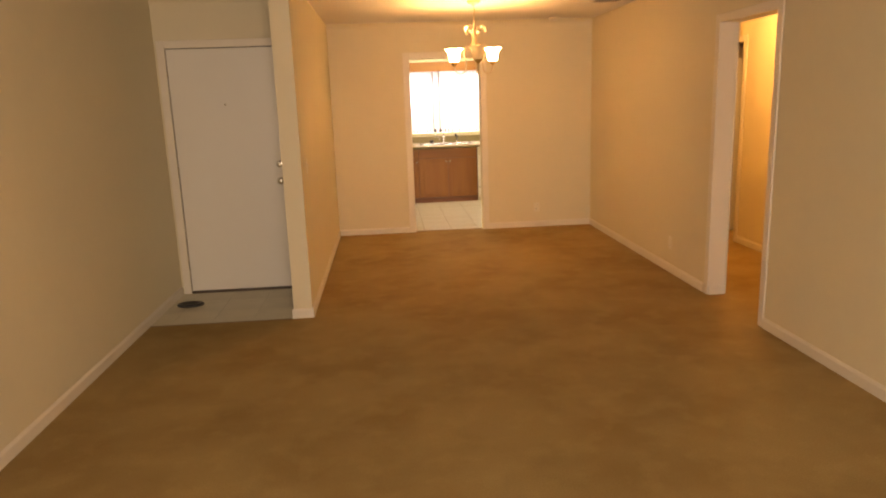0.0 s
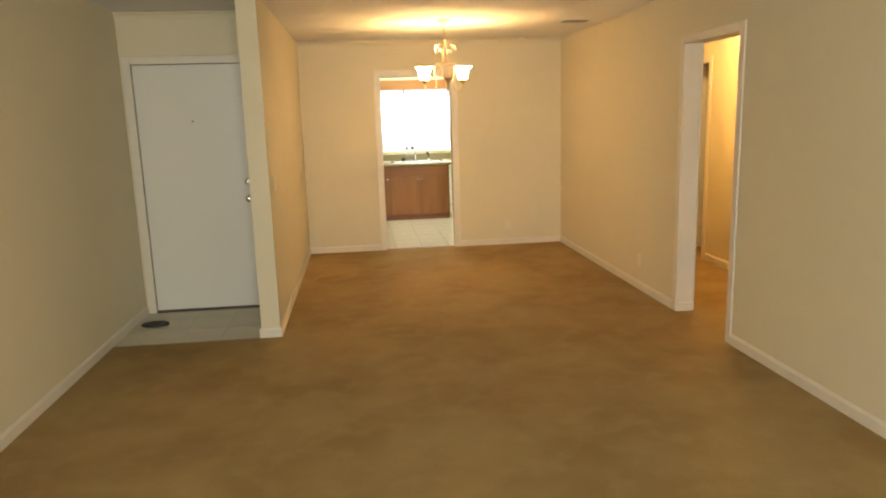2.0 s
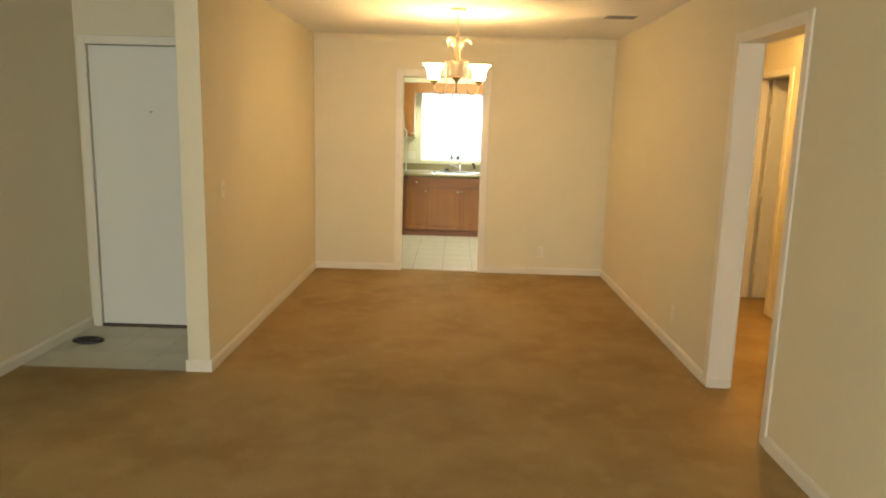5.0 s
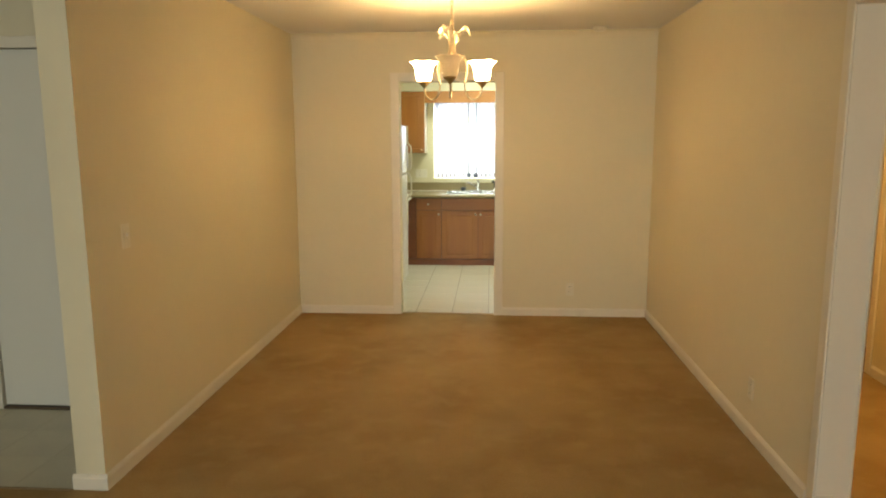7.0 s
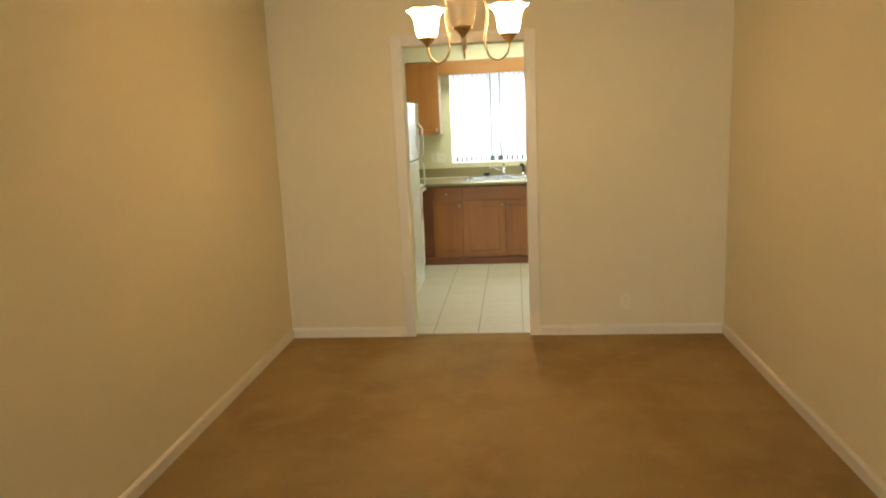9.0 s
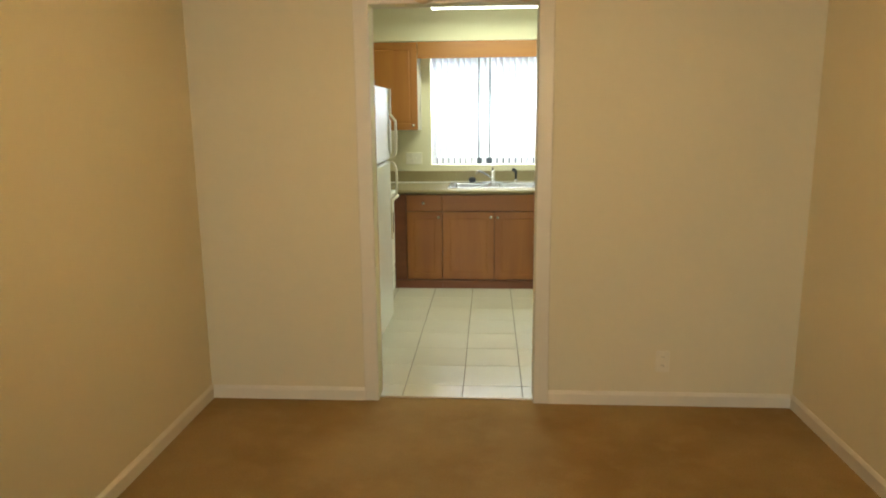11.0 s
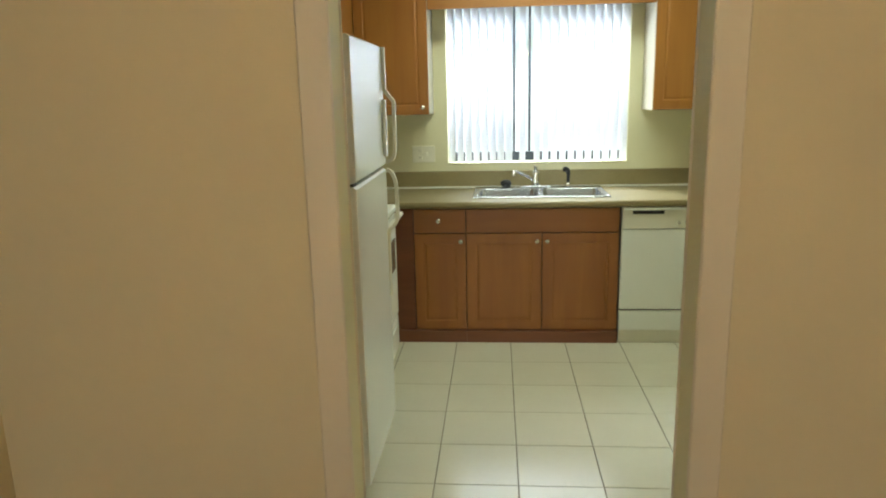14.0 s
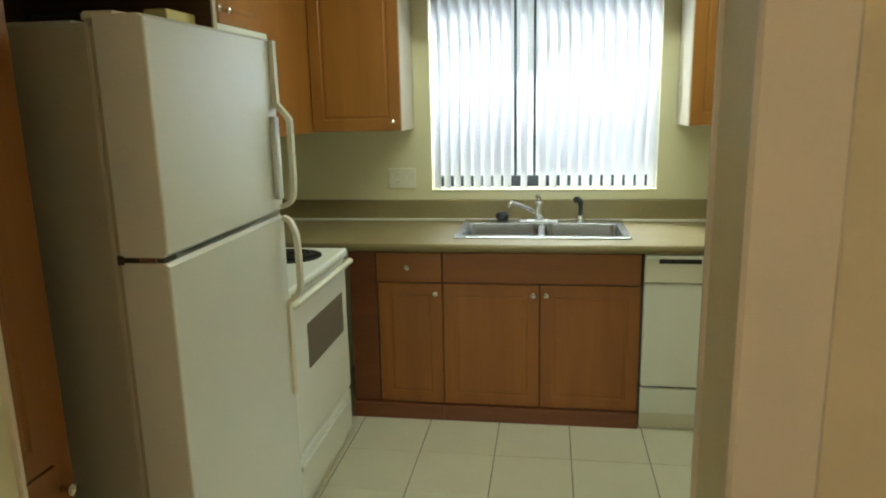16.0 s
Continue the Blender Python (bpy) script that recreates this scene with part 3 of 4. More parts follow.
wall_unit("wall_cabinet", "orange-brown wooden wall cabinet beside the sink window", -0.0005, 0.455, 0.416)
wall_unit("wall_cabinet", "orange-brown wooden wall cabinet over the dishwasher counter", 1.822, 2.27, 2.232)
wall_unit("wall_cabinet", "orange-brown wooden wall cabinet over the counter end", 2.272, 2.684, 2.312)
single("fascia_board", boxes((0.457, YU - 0.018, 1.998, 1.820, YU, ZU1), bevel=0.002), M_WOOD_H, "orange-brown wooden fascia board over the sink window", "fascia")

# units along the west wall
corner = thing("corner_cabinet", "orange-brown wooden corner wall cabinet", "cabinet", (-0.17, 11.235, ZU0))
part("body", boxes((KL + 0.001, 10.807, ZU0, -0.022, 11.703, ZU1)), M_WOOD, corner)
part("filler", boxes((-0.021, 10.807, ZU0, -0.003, 11.378, ZU1), bevel=0.001), M_WOOD, corner)
hoodcab = thing("hood_cabinet", "short orange-brown wooden wall cabinet above the range hood", "cabinet", (-0.17, 10.435, 1.76))
part("body", boxes((KL + 0.001, 10.025, 1.803, -0.022, 10.805, ZU1)), M_WOOD, hoodcab)
for y, ky in ((10.027, 10.38), (10.419, 10.46)):
    d = part("door", rect_door(bmesh.new(), (-0.021, y, 1.806), (0, 1, 0), (1, 0, 0), 0.386, ZU1 - 1.809, 0.019, 0.05), M_WOOD, hoodcab)
    knob((-0.0018, ky, 1.853), "x", d)
hood = thing("range_hood", "white enamelled range hood above the stove", "range hood", (-0.1, 10.415, 1.68))
bm = bmesh.new()
prof = ((KL + 0.001, 1.68), (0.006, 1.68), (0.016, 1.69), (0.020, 1.775), (0.016, 1.800), (KL + 0.001, 1.801))
ends = [[bm.verts.new((x, y, z)) for x, z in prof] for y in (10.04, 10.803)]
for i in range(len(prof)):
    j = (i + 1) % len(prof)
    bm.faces.new((ends[0][i], ends[0][j], ends[1][j], ends[1][i]))
bm.faces.new(ends[0])
bm.faces.new(ends[1][::-1])
part("canopy", bm, M_WHITE, hood)
part("switch_panel", boxes((0.0188, 10.335, 1.715, 0.0215, 10.515, 1.735)), M_GASKET, hood)

cubby = thing("fridge_cubby", "open dark wooden cabinet box over the refrigerator", "cabinet", (0, 9.485, 1.72))
part("side_panel", boxes((KL + 0.001, 9.858, 1.72, 0.244, 9.876, 2.142), bevel=0.001), M_INSIDE_DARKENED, cubby)
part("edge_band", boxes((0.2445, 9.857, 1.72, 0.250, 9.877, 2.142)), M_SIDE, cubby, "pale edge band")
part("side_panel", boxes((KL + 0.001, 9.136, 1.72, 0.246, 9.154, 2.142)), M_INSIDE_DARKENED, cubby)
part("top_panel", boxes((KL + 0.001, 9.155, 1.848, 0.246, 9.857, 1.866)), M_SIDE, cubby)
part("back_panel", boxes((KL + 0.001, 9.155, 1.72, KL + 0.013, 9.857, 1.847)), M_INSIDE_DARKENED, cubby)
part("face_rail", boxes((0.228, 9.155, 1.867, 0.246, 9.857, 2.142), bevel=0.001), M_WOOD, cubby)

pantry = thing("pantry_cabinet", "tall orange-brown wooden pantry cabinet beside the refrigerator", "cabinet", (0, 8.9, 0))
part("body", boxes((KL + 0.001, YK + 0.02, -0.012, 0.204, 9.135, 2.142)), M_BASE, pantry)
for z0, z1, kz in ((0.07, 0.83, 0.775), (0.835, 2.138, 0)):
    d = part("door", rect_door(bmesh.new(), (0.205, YK + 0.022, z0), (0, 1, 0), (1, 0, 0), 0.374, z1 - z0, 0.019, 0.05), M_BASE, pantry)
    if kz:
        knob((0.2242, 9.077, kz), "x", d)

# worktop
top = thing("worktop", "olive-tan speckled laminate worktop with backsplash", "worktop", (1.1, 11.335, 0.83))
SX0, SX1, SY0, SY1 = 0.745, 1.545, 11.2, 11.62
bm = bmesh.new()
ring = {}
for z in (0.830, 0.868):
    ring[z] = [[bm.verts.new((x, y, z)) for x, y in ((a, c), (b, c), (b, d), (a, d))] for a, b, c, d in ((KL + 0.001, KR - 0.002, 11.047, 11.683), (SX0, SX1, SY0, SY1))]
    for k in range(4):
        m = (k + 1) % 4
        bm.faces.new((ring[z][0][k], ring[z][0][m], ring[z][1][m], ring[z][1][k]))
for w in (0, 1):
    for k in range(4):
        m = (k + 1) % 4
        bm.faces.new((ring[0.830][w][k], ring[0.830][w][m], ring[0.868][w][m], ring[0.868][w][k]))
part("slab", bm, M_COUNTER, top)
bm = bmesh.new()
tube(bm, [(KL + 0.002, 11.048, 0.8495), (KR - 0.003, 11.048, 0.8495)], 0.0192, 14)
part("rolled_edge", bm, M_COUNTER, top)
part("backsplash", boxes((KL + 0.001, 11.684, 0.830, KR - 0.002, 11.7045, 0.982), bevel=0.003), M_COUNTER, top)
part("caulk_line", boxes((KL + 0.002, 11.668, 0.8682, KR - 0.003, 11.6838, 0.880), bevel=0.002), M_CAULK, top, "pale bead of caulk")

# sink
sink = thing("sink", "stainless steel double-bowl drop-in sink", "sink", (1.145, 11.415, 0.868))


def bowl(bm, x0, x1, y0, y1, z0, z1, r=0.05, n=5):
    """An open basin with rounded corners."""
    def ring(inset, z):
        out = []
        for cx, cy, a0 in ((x1 - r, y1 - r, 0), (x0 + r, y1 - r, 90), (x0 + r, y0 + r, 180), (x1 - r, y0 + r, 270)):
            for k in range(n + 1):
                a = radians(a0 + 90 * k / n)
                out.append(bm.verts.new((cx + (r - inset) * math.cos(a), cy + (r - inset) * math.sin(a), z)))
        return out
    rings = [ring(-0.004, z1), ring(0.0, z1 - 0.004), ring(0.008, z0 + 0.03), ring(0.02, z0 + 0.008), ring(0.045, z0)]
    for a, b in zip(rings, rings[1:]):
        for i in range(len(a)):
            bm.faces.new((a[i], a[(i + 1) % len(a)], b[(i + 1) % len(a)], b[i])).smooth = True
    bm.faces.new(rings[-1])


for x0, x1 in ((0.765, 1.128), (1.162, 1.525)):
    bm = bmesh.new()
    bowl(bm, x0, x1, 11.22, 11.55, 0.712, 0.8765)
    bw = part("bowl", bm, M_STEEL, sink)
    bm = bmesh.new()
    lathe(bm, [(0.042, 0.0), (0.042, 0.003), (0.03, 0.003), (0.026, 0.0012), (0, 0.0012)], ((x0 + x1) / 2, 11.385, 0.7125), 18)
    part("drain", bm, M_CHROME, bw)
rim = ((0.728, 11.173, 0.869, 1.562, 11.218, 0.878), (0.728, 11.552, 0.869, 1.562, 11.671, 0.878), (0.728, 11.2181, 0.869, 0.763, 11.5519, 0.878),
       (1.130, 11.2181, 0.869, 1.160, 11.5519, 0.878), (1.527, 11.2181, 0.869, 1.562, 11.5519, 0.878))
part("rim", boxes(*rim, bevel=0.003), M_STEEL, sink)
faucet = thing("faucet", "chrome single-lever kitchen faucet", "faucet", (1.13, 11.61, 0.878))
bm = bmesh.new()
box(bm, 1.03, 11.587, 0.8785, 1.23, 11.633, 0.890, 0.005, 2)
part("base_plate", bm, M_CHROME, faucet)
bm = bmesh.new()
lathe(bm, [(0.026, 0.0), (0.025, 0.02), (0.021, 0.055), (0.022, 0.075), (0.019, 0.092), (0.008, 0.100), (0, 0.101)], (1.13, 11.61, 0.8905), 18)
part("column", bm, M_CHROME, faucet)
bm = bmesh.new()
tube(bm, smooth_line([(1.118, 11.60, 0.925), (1.08, 11.56, 0.952), (1.03, 11.51, 0.982), (0.998, 11.478, 0.997), (0.984, 11.464, 0.990), (0.980, 11.460, 0.972)]), 0.0095, 10)
part("spout", bm, M_CHROME, faucet)
bm = bmesh.new()
tube(bm, smooth_line([(1.13, 11.61, 0.985), (1.128, 11.595, 1.008), (1.122, 11.565, 1.022), (1.118, 11.535, 1.026)]), [0.013] * 6 + [0.011] * 6 + [0.008] * 7, 10)
part("lever", bm, M_CHROME, faucet)
spray = thing("side_sprayer", "black plastic side sprayer in a chrome collar", "sprayer", (1.345, 11.62, 0.878))
bm = bmesh.new()
lathe(bm, [(0.024, 0), (0.022, 0.008), (0.014, 0.016), (0.013, 0.03)], (1.345, 11.62, 0.8785), 16)
part("collar", bm, M_CHROME, spray)
bm = bmesh.new()
tube(bm, smooth_line([(1.345, 11.62, 0.908), (1.346, 11.619, 0.94), (1.344, 11.613, 0.975), (1.335, 11.595, 0.995), (1.318, 11.575, 0.997)]), [0.011] * 10 + [0.014] * 10 + [0.017] * 5, 12)
part("handle", bm, M_BLACK, spray)
bm = bmesh.new()
bmesh.ops.create_icosphere(bm, subdivisions=3, radius=0.036)
for v in bm.verts:
    v.co *= 1 + 0.18 * noise.noise(v.co * 90)
    v.co.z = v.co.z * 0.75 + 0.902
    v.co.x += 0.935
    v.co.y += 11.63
single("scrubber", bm, M_BLACK, "black kitchen scrubber on the sink ledge", "scrubber")

# ---- dishwasher ----
dw = thing("dishwasher", "white built-in dishwasher with a front control panel", "dishwasher", (1.9, 11.335, 0))
part("body", boxes((1.606, 11.08, -0.012, 2.205, 11.665, 0.826)), M_GASKET, dw)
bm = bmesh.new()
box(bm, 1.606, 11.043, 0.700, 2.205, 11.079, 0.828, 0.005, 2)
cp = part("control_panel", bm, M_CREAM, dw)
part("handle_recess", boxes((1.665, 11.0405, 0.788, 1.845, 11.0425, 0.808), bevel=0.0008), M_BLACK, cp, "dark recessed handle slot")
part("top_lip", boxes((1.612, 11.033, 0.812, 2.199, 11.0428, 0.826), bevel=0.002), M_WHITE, cp)
bm = bmesh.new()
lathe(bm, [(0.011, 0), (0.010, 0.008), (0.008, 0.010), (0, 0.010)], (1.93, 11.0429, 0.735), 14, axis="y")
part("button", bm, M_GASKET, cp)
part("label_bar", boxes((1.965, 11.0415, 0.735, 2.0, 11.0428, 0.742), (2.05, 11.0415, 0.752, 2.16, 11.0428, 0.758), (2.05, 11.0415, 0.738, 2.12, 11.0428, 0.743), (2.05, 11.0415, 0.724, 2.15, 11.0428, 0.729)), M_HAIR, cp)
bm = bmesh.new()
box(bm, 1.606, 11.047, 0.205, 2.205, 11.079, 0.697, 0.006, 2)
part("door", bm, M_WHITE, dw)
bm = bmesh.new()
box(bm, 1.606, 11.049, 0.072, 2.205, 11.079, 0.196, 0.005, 2)
part("lower_panel", bm, M_WHITE, dw)
part("kick_plate", boxes((1.606, 11.065, -0.0115, 2.205, 11.079, 0.069), bevel=0.002), M_CREAM, dw)
# near-black strips fill the seam and side gap, painting their shade
part("seam", boxes((1.607, 11.062, 0.1965, 2.204, 11.0785, 0.2045)), M_SLOT, dw, "dark strip painting the shade in the seam under the door")
part("side_gap", boxes((1.5985, 11.07, 0.0, 1.6055, 11.10, 0.828)), M_SLOT, dw)

# ---- refrigerator ----
fr = thing("refrigerator", "white top-freezer refrigerator with cream handles", "refrigerator", (0.05, 9.555, 0))
FY0, FY1, FX, ZS = 9.235, 9.873, 0.412, 1.205
bm = bmesh.new()
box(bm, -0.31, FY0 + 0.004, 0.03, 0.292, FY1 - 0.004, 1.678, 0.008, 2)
part("cabinet", bm, M_FSIDE_SHADED, fr, "beige-white textured side, darkened as shade")
part("gasket", boxes((0.2925, FY0 + 0.0055, 0.10, 0.304, FY1 - 0.012, 1.670)), M_FSIDE_SHADED, fr)
part("base_grille", boxes((0.25, FY0 + 0.01, -0.0115, 0.300, FY1 - 0.01, 0.09), bevel=0.003), M_CREAM, fr)


def soft_door(z0, z1):
    """A fridge door: enamelled slab, its front slightly bowed and its edges rounded."""
    bm = bmesh.new()
    cols = []
    for s, ease in ((0, 0.004), (0.002, 0.0015), (0.005, 0.0003), (0.009, 0), (0.125, 0), (0.25, 0), (0.375, 0), (0.5, 0), (0.625, 0), (0.75, 0), (0.875, 0), (0.985, 0), (1, 0.006)):
        y = FY0 + (FY1 - FY0) * s
        bow = 0.0045 + 0.0015 * (1 - (2 * s - 1) ** 2) - ease
        cols.append([bm.verts.new(p) for p in ((0.305, y, z0), (FX - 0.016 + bow, y, z0), (FX - 0.006 + bow, y, z0 + 0.008), (FX - 0.006 + bow, y, z1 - 0.008), (FX - 0.016 + bow, y, z1), (0.305, y, z1))])
    for a, b in zip(cols, cols[1:]):
        for i in range(6):
            j = (i + 1) % 6
            bm.faces.new((a[i], b[i], b[j], a[j]))
    bm.faces.new(cols[0])
    bm.faces.new(cols[-1][::-1])
    return bm


def grip(pts, w=0.011, d=0.007):
    """A flat-sectioned handle bar along points (x, z) at the door's free edge."""
    bm = bmesh.new()
    rows = []
    pts = smooth_line([(x, 0, z) for x, z in pts], 2)
    for k, p in enumerate(pts):
        t = (pts[min(k + 1, len(pts) - 1)] - pts[max(k - 1, 0)]).normalized()
        nrm = Vector((t.z, 0, -t.x))
        rows.append([bm.verts.new((q.x, FY1 - 0.026 + s * w, q.z)) for q, s in ((p + nrm * d, -1), (p + nrm * d, 1), (p - nrm * d, 1), (p - nrm * d, -1))])
    for a, b in zip(rows, rows[1:]):
        for i in range(4):
            bm.faces.new((a[i], a[(i + 1) % 4], b[(i + 1) % 4], b[i]))
    bm.faces.new(rows[0][::-1])
    bm.faces.new(rows[-1])
    return bm


fd = part("freezer_door", soft_door(ZS + 0.006, 1.690), M_FRIDGE_LIT, fr)
part("handle", grip([(FX + 0.006, 1.685), (FX + 0.006, 1.60), (FX + 0.007, 1.525), (FX + 0.010, 1.512), (FX + 0.039, 1.476), (FX + 0.043, 1.464), (FX + 0.043, 1.43), (FX + 0.043, 1.30), (FX + 0.038, 1.252), (FX + 0.022, 1.232), (FX + 0.004, 1.225)]), M_CREAM, fd, "cream bowed handle")
part("handle_plate", boxes((FX + 0.0005, FY1 - 0.066, 1.250, FX + 0.014, FY1 - 0.030, 1.480), bevel=0.003), M_FRIDGE_LIT, fd)
rd = part("fridge_door", soft_door(0.10, ZS - 0.006), M_FRIDGE_LIT, fr)
part("handle", grip([(FX + 0.004, 1.192), (FX + 0.022, 1.184), (FX + 0.036, 1.155), (FX + 0.043, 1.11), (FX + 0.043, 1.00), (FX + 0.037, 0.972), (FX + 0.020, 0.95), (FX + 0.006, 0.938), (FX + 0.002, 0.90), (FX + 0.001, 0.78), (FX + 0.001, 0.65)]), M_CREAM, rd, "cream bowed handle")
hg = part("hinge", boxes((0.302, FY0 + 0.002, ZS - 0.005, 0.400, FY0 + 0.05, ZS + 0.005), (0.296, FY0 - 0.001, ZS - 0.010, 0.312, FY0 + 0.004, ZS + 0.010), bevel=0.0015), M_SLOT, fr, "dark metal centre hinge")
part("hinge_pin", boxes((0.345, FY0 - 0.0015, ZS - 0.004, 0.385, FY0 + 0.0015, ZS + 0.004), bevel=0.001), M_CHROME, hg)
part("top_hinge_cover", boxes((0.27, FY0 + 0.012, 1.679, 0.345, FY0 + 0.075, 1.699), bevel=0.006), M_CREAM, fr)
# on top of the refrigerator
bm = boxes((0.135, 9.70, 1.679, 0.20, 9.852, 1.762), bevel=0.003)
single("card_box", bm, M_YELLOW, "pale yellow card box lying on the refrigerator", "box")
tray = thing("wire_tray", "dark wire tray lying on the refrigerator", "tray", (0.12, 9.515, 1.679))
for z in (1.688, 1.704, 1.720):
    part("rail", tube(bmesh.new(), [(0.02, 9.435, z), (0.22, 9.435, z), (0.22, 9.585, z), (0.02, 9.585, z)], 0.003, 6), M_BLACK, tray)
for x, y in ((0.02, 9.435), (0.22, 9.435), (0.22, 9.585), (0.02, 9.585)):
    part("post", tube(bmesh.new(), [(x, y, 1.679), (x, y, 1.724)], 0.0035, 6), M_BLACK, tray)
bm = boxes((-0.10, 9.30, 1.679, 0.215, 9.42, 1.690), bevel=0.003)
single("flat_tray", bm, M_PAPER, "flat off-white tray on the refrigerator", "tray")
single("plastic_cup", lathe(bmesh.new(), [(0.018, 1.679), (0.022, 1.682), (0.026, 1.712), (0.024, 1.712), (0.020, 1.684), (0, 1.684)], (0.05, 9.265, 0), 18), M_PAPER, "small white plastic cup on the refrigerator", "cup")

# ---- stove ----
st = thing("stove", "white electric stove with black coil burners", "stove", (0, 10.42, 0))
SY, SE = 10.039, 10.799
part("body", boxes((-0.33, SY, -0.0115, 0.268, SE, 0.862), bevel=0.003), M_WHITE, st)
bm = bmesh.new()
box(bm, -0.33, SY - 0.001, 0.863, 0.315, SE + 0.001, 0.900, 0.010, 3)
ct = part("cooktop", bm, M_WHITE, st)
for x, y, r in ((0.13, 10.235, 0.082), (0.13, 10.61, 0.10), (-0.13, 10.235, 0.10), (-0.13, 10.61, 0.082)):
    bm = bmesh.new()
    lathe(bm, [(r + 0.028, 0.0), (r + 0.026, 0.005), (r + 0.012, 0.003), (r + 0.006, 0.001), (0, 0.001)], (x, y, 0.9005), 26)
    pan = part("drip_pan", bm, M_COIL, ct, "black drip pan")
    spiral = [(x + (0.02 + (r - 0.02) * k / 70) * math.cos(k * 0.36), y + (0.02 + (r - 0.02) * k / 70) * math.sin(k * 0.36), 0.911) for k in range(71)]
    part("coil", tube(bmesh.new(), spiral, 0.0055, 6), M_COIL, pan)
for k in range(13):
    y = SY + 0.10 + k * 0.047
    part("vent_slot", boxes((0.3135, y - 0.017, 0.872, 0.3162, y + 0.017, 0.8795), bevel=0.0008), M_GASKET, ct)
bm = bmesh.new()
box(bm, -0.335, SY, 0.901, -0.27, SE, 1.06, 0.01, 2)
part("back_console", bm, M_WHITE, st)
bm = bmesh.new()
box(bm, 0.269, SY + 0.004, 0.268, 0.302, SE - 0.004, 0.855, 0.008, 2)
od = part("oven_door", bm, M_WHITE, st)
bm = bmesh.new()
box(bm, 0.3022, SY + 0.246, 0.548, 0.3055, SE - 0.078, 0.722, 0.0012)
part("oven_window", bm, M_OVENGLASS, od, "dark oven window")
bm = bmesh.new()
tube(bm, smooth_line([(0.303, SY + 0.03, 0.838), (0.338, SY + 0.05, 0.852), (0.342, SY + 0.12, 0.854), (0.342, SE - 0.12, 0.854), (0.338, SE - 0.05, 0.852), (0.303, SE - 0.03, 0.838)], 5), 0.0125, 10)
part("handle", bm, M_CREAM, od, "white bar handle")
bm = bmesh.new()
box(bm, 0.269, SY + 0.004, 0.06, 0.300, SE - 0.004, 0.258, 0.008, 2)
dwr = part("storage_drawer", bm, M_WHITE, st)
part("pull_lip", boxes((0.3005, SY + 0.10, 0.205, 0.312, SE - 0.10, 0.228), bevel=0.004), M_WHITE, dwr)

# ---- chandelier ----
ch = thing("chandelier", "antique gold three-light chandelier, one lamp unlit", "chandelier", (LAMP[0], LAMP[1], H))
cx, cy = LAMP
bm = bmesh.new()
lathe(bm, [(0.062, H - 0.0005), (0.062, H - 0.008), (0.05, H - 0.022), (0.02, H - 0.030), (0.008, H - 0.045), (0, H - 0.046)], (cx, cy, 0), 24)
part("ceiling_canopy", bm, M_BRASS, ch)
bm = bmesh.new()
for k in range(6):
    z = H - 0.045 - k * 0.024
    pts = [(cx + (0.007 * math.cos(a) if k % 2 else 0), cy + (0 if k % 2 else 0.007 * math.cos(a)), z - 0.016 + 0.017 * math.sin(a)) for a in [2 * math.pi * i / 12 for i in range(13)]]
    tube(bm, pts, 0.002, 6)
part("chain", bm, M_BRASS, ch)
bm = bmesh.new()
lathe(bm, [(0, 2.262), (0.010, 2.258), (0.013, 2.235), (0.009, 2.215), (0.020, 2.20), (0.022, 2.15), (0.020, 2.10), (0.026, 2.075), (0.034, 2.05), (0.030, 2.02), (0.018, 1.99), (0.022, 1.965), (0.014, 1.94), (0.006, 1.92), (0, 1.915)], (cx, cy, 0), 20)
part("column", bm, M_BRASS, ch)
for k in range(6):
    a = radians(60 * k + 12)
    ca, sa = math.cos(a), math.sin(a)
    bm = bmesh.new()
    spine = smooth_line([(0.014, 0, 2.09), (0.030, 0, 2.15), (0.044, 0, 2.185), (0.070, 0, 2.210), (0.098, 0, 2.198), (0.112, 0, 2.168)] if k % 2 == 0 else [(0.014, 0, 2.09), (0.024, 0, 2.14), (0.034, 0, 2.160), (0.054, 0, 2.176), (0.072, 0, 2.158), (0.077, 0, 2.135)], 4)
    rows = []
    for j, p in enumerate(spine):
        s = j / (len(spine) - 1)
        w = 0.004 + 0.026 * math.sin(math.pi * s ** 1.9) ** 1.1
        rows.append([bm.verts.new((cx + p.x * ca - v * sa, cy + p.x * sa + v * ca, p.z + abs(v) * 0.5 + th)) for v in (-w, 0, w) for th in (0, 0.002)])
    for r0, r1 in zip(rows, rows[1:]):
        for q in ((0, 2), (2, 4)):
            bm.faces.new((r0[q[0]], r0[q[1]], r1[q[1]], r1[q[0]])).smooth = True
            bm.faces.new((r0[q[0] + 1], r1[q[0] + 1], r1[q[1] + 1], r0[q[1] + 1])).smooth = True
        bm.faces.new((r0[0], r1[0], r1[1], r0[1]))
        bm.faces.new((r0[4], r0[5], r1[5], r1[4]))
    part("leaf", bm, M_LEAF, ch, "cream curled metal leaf")
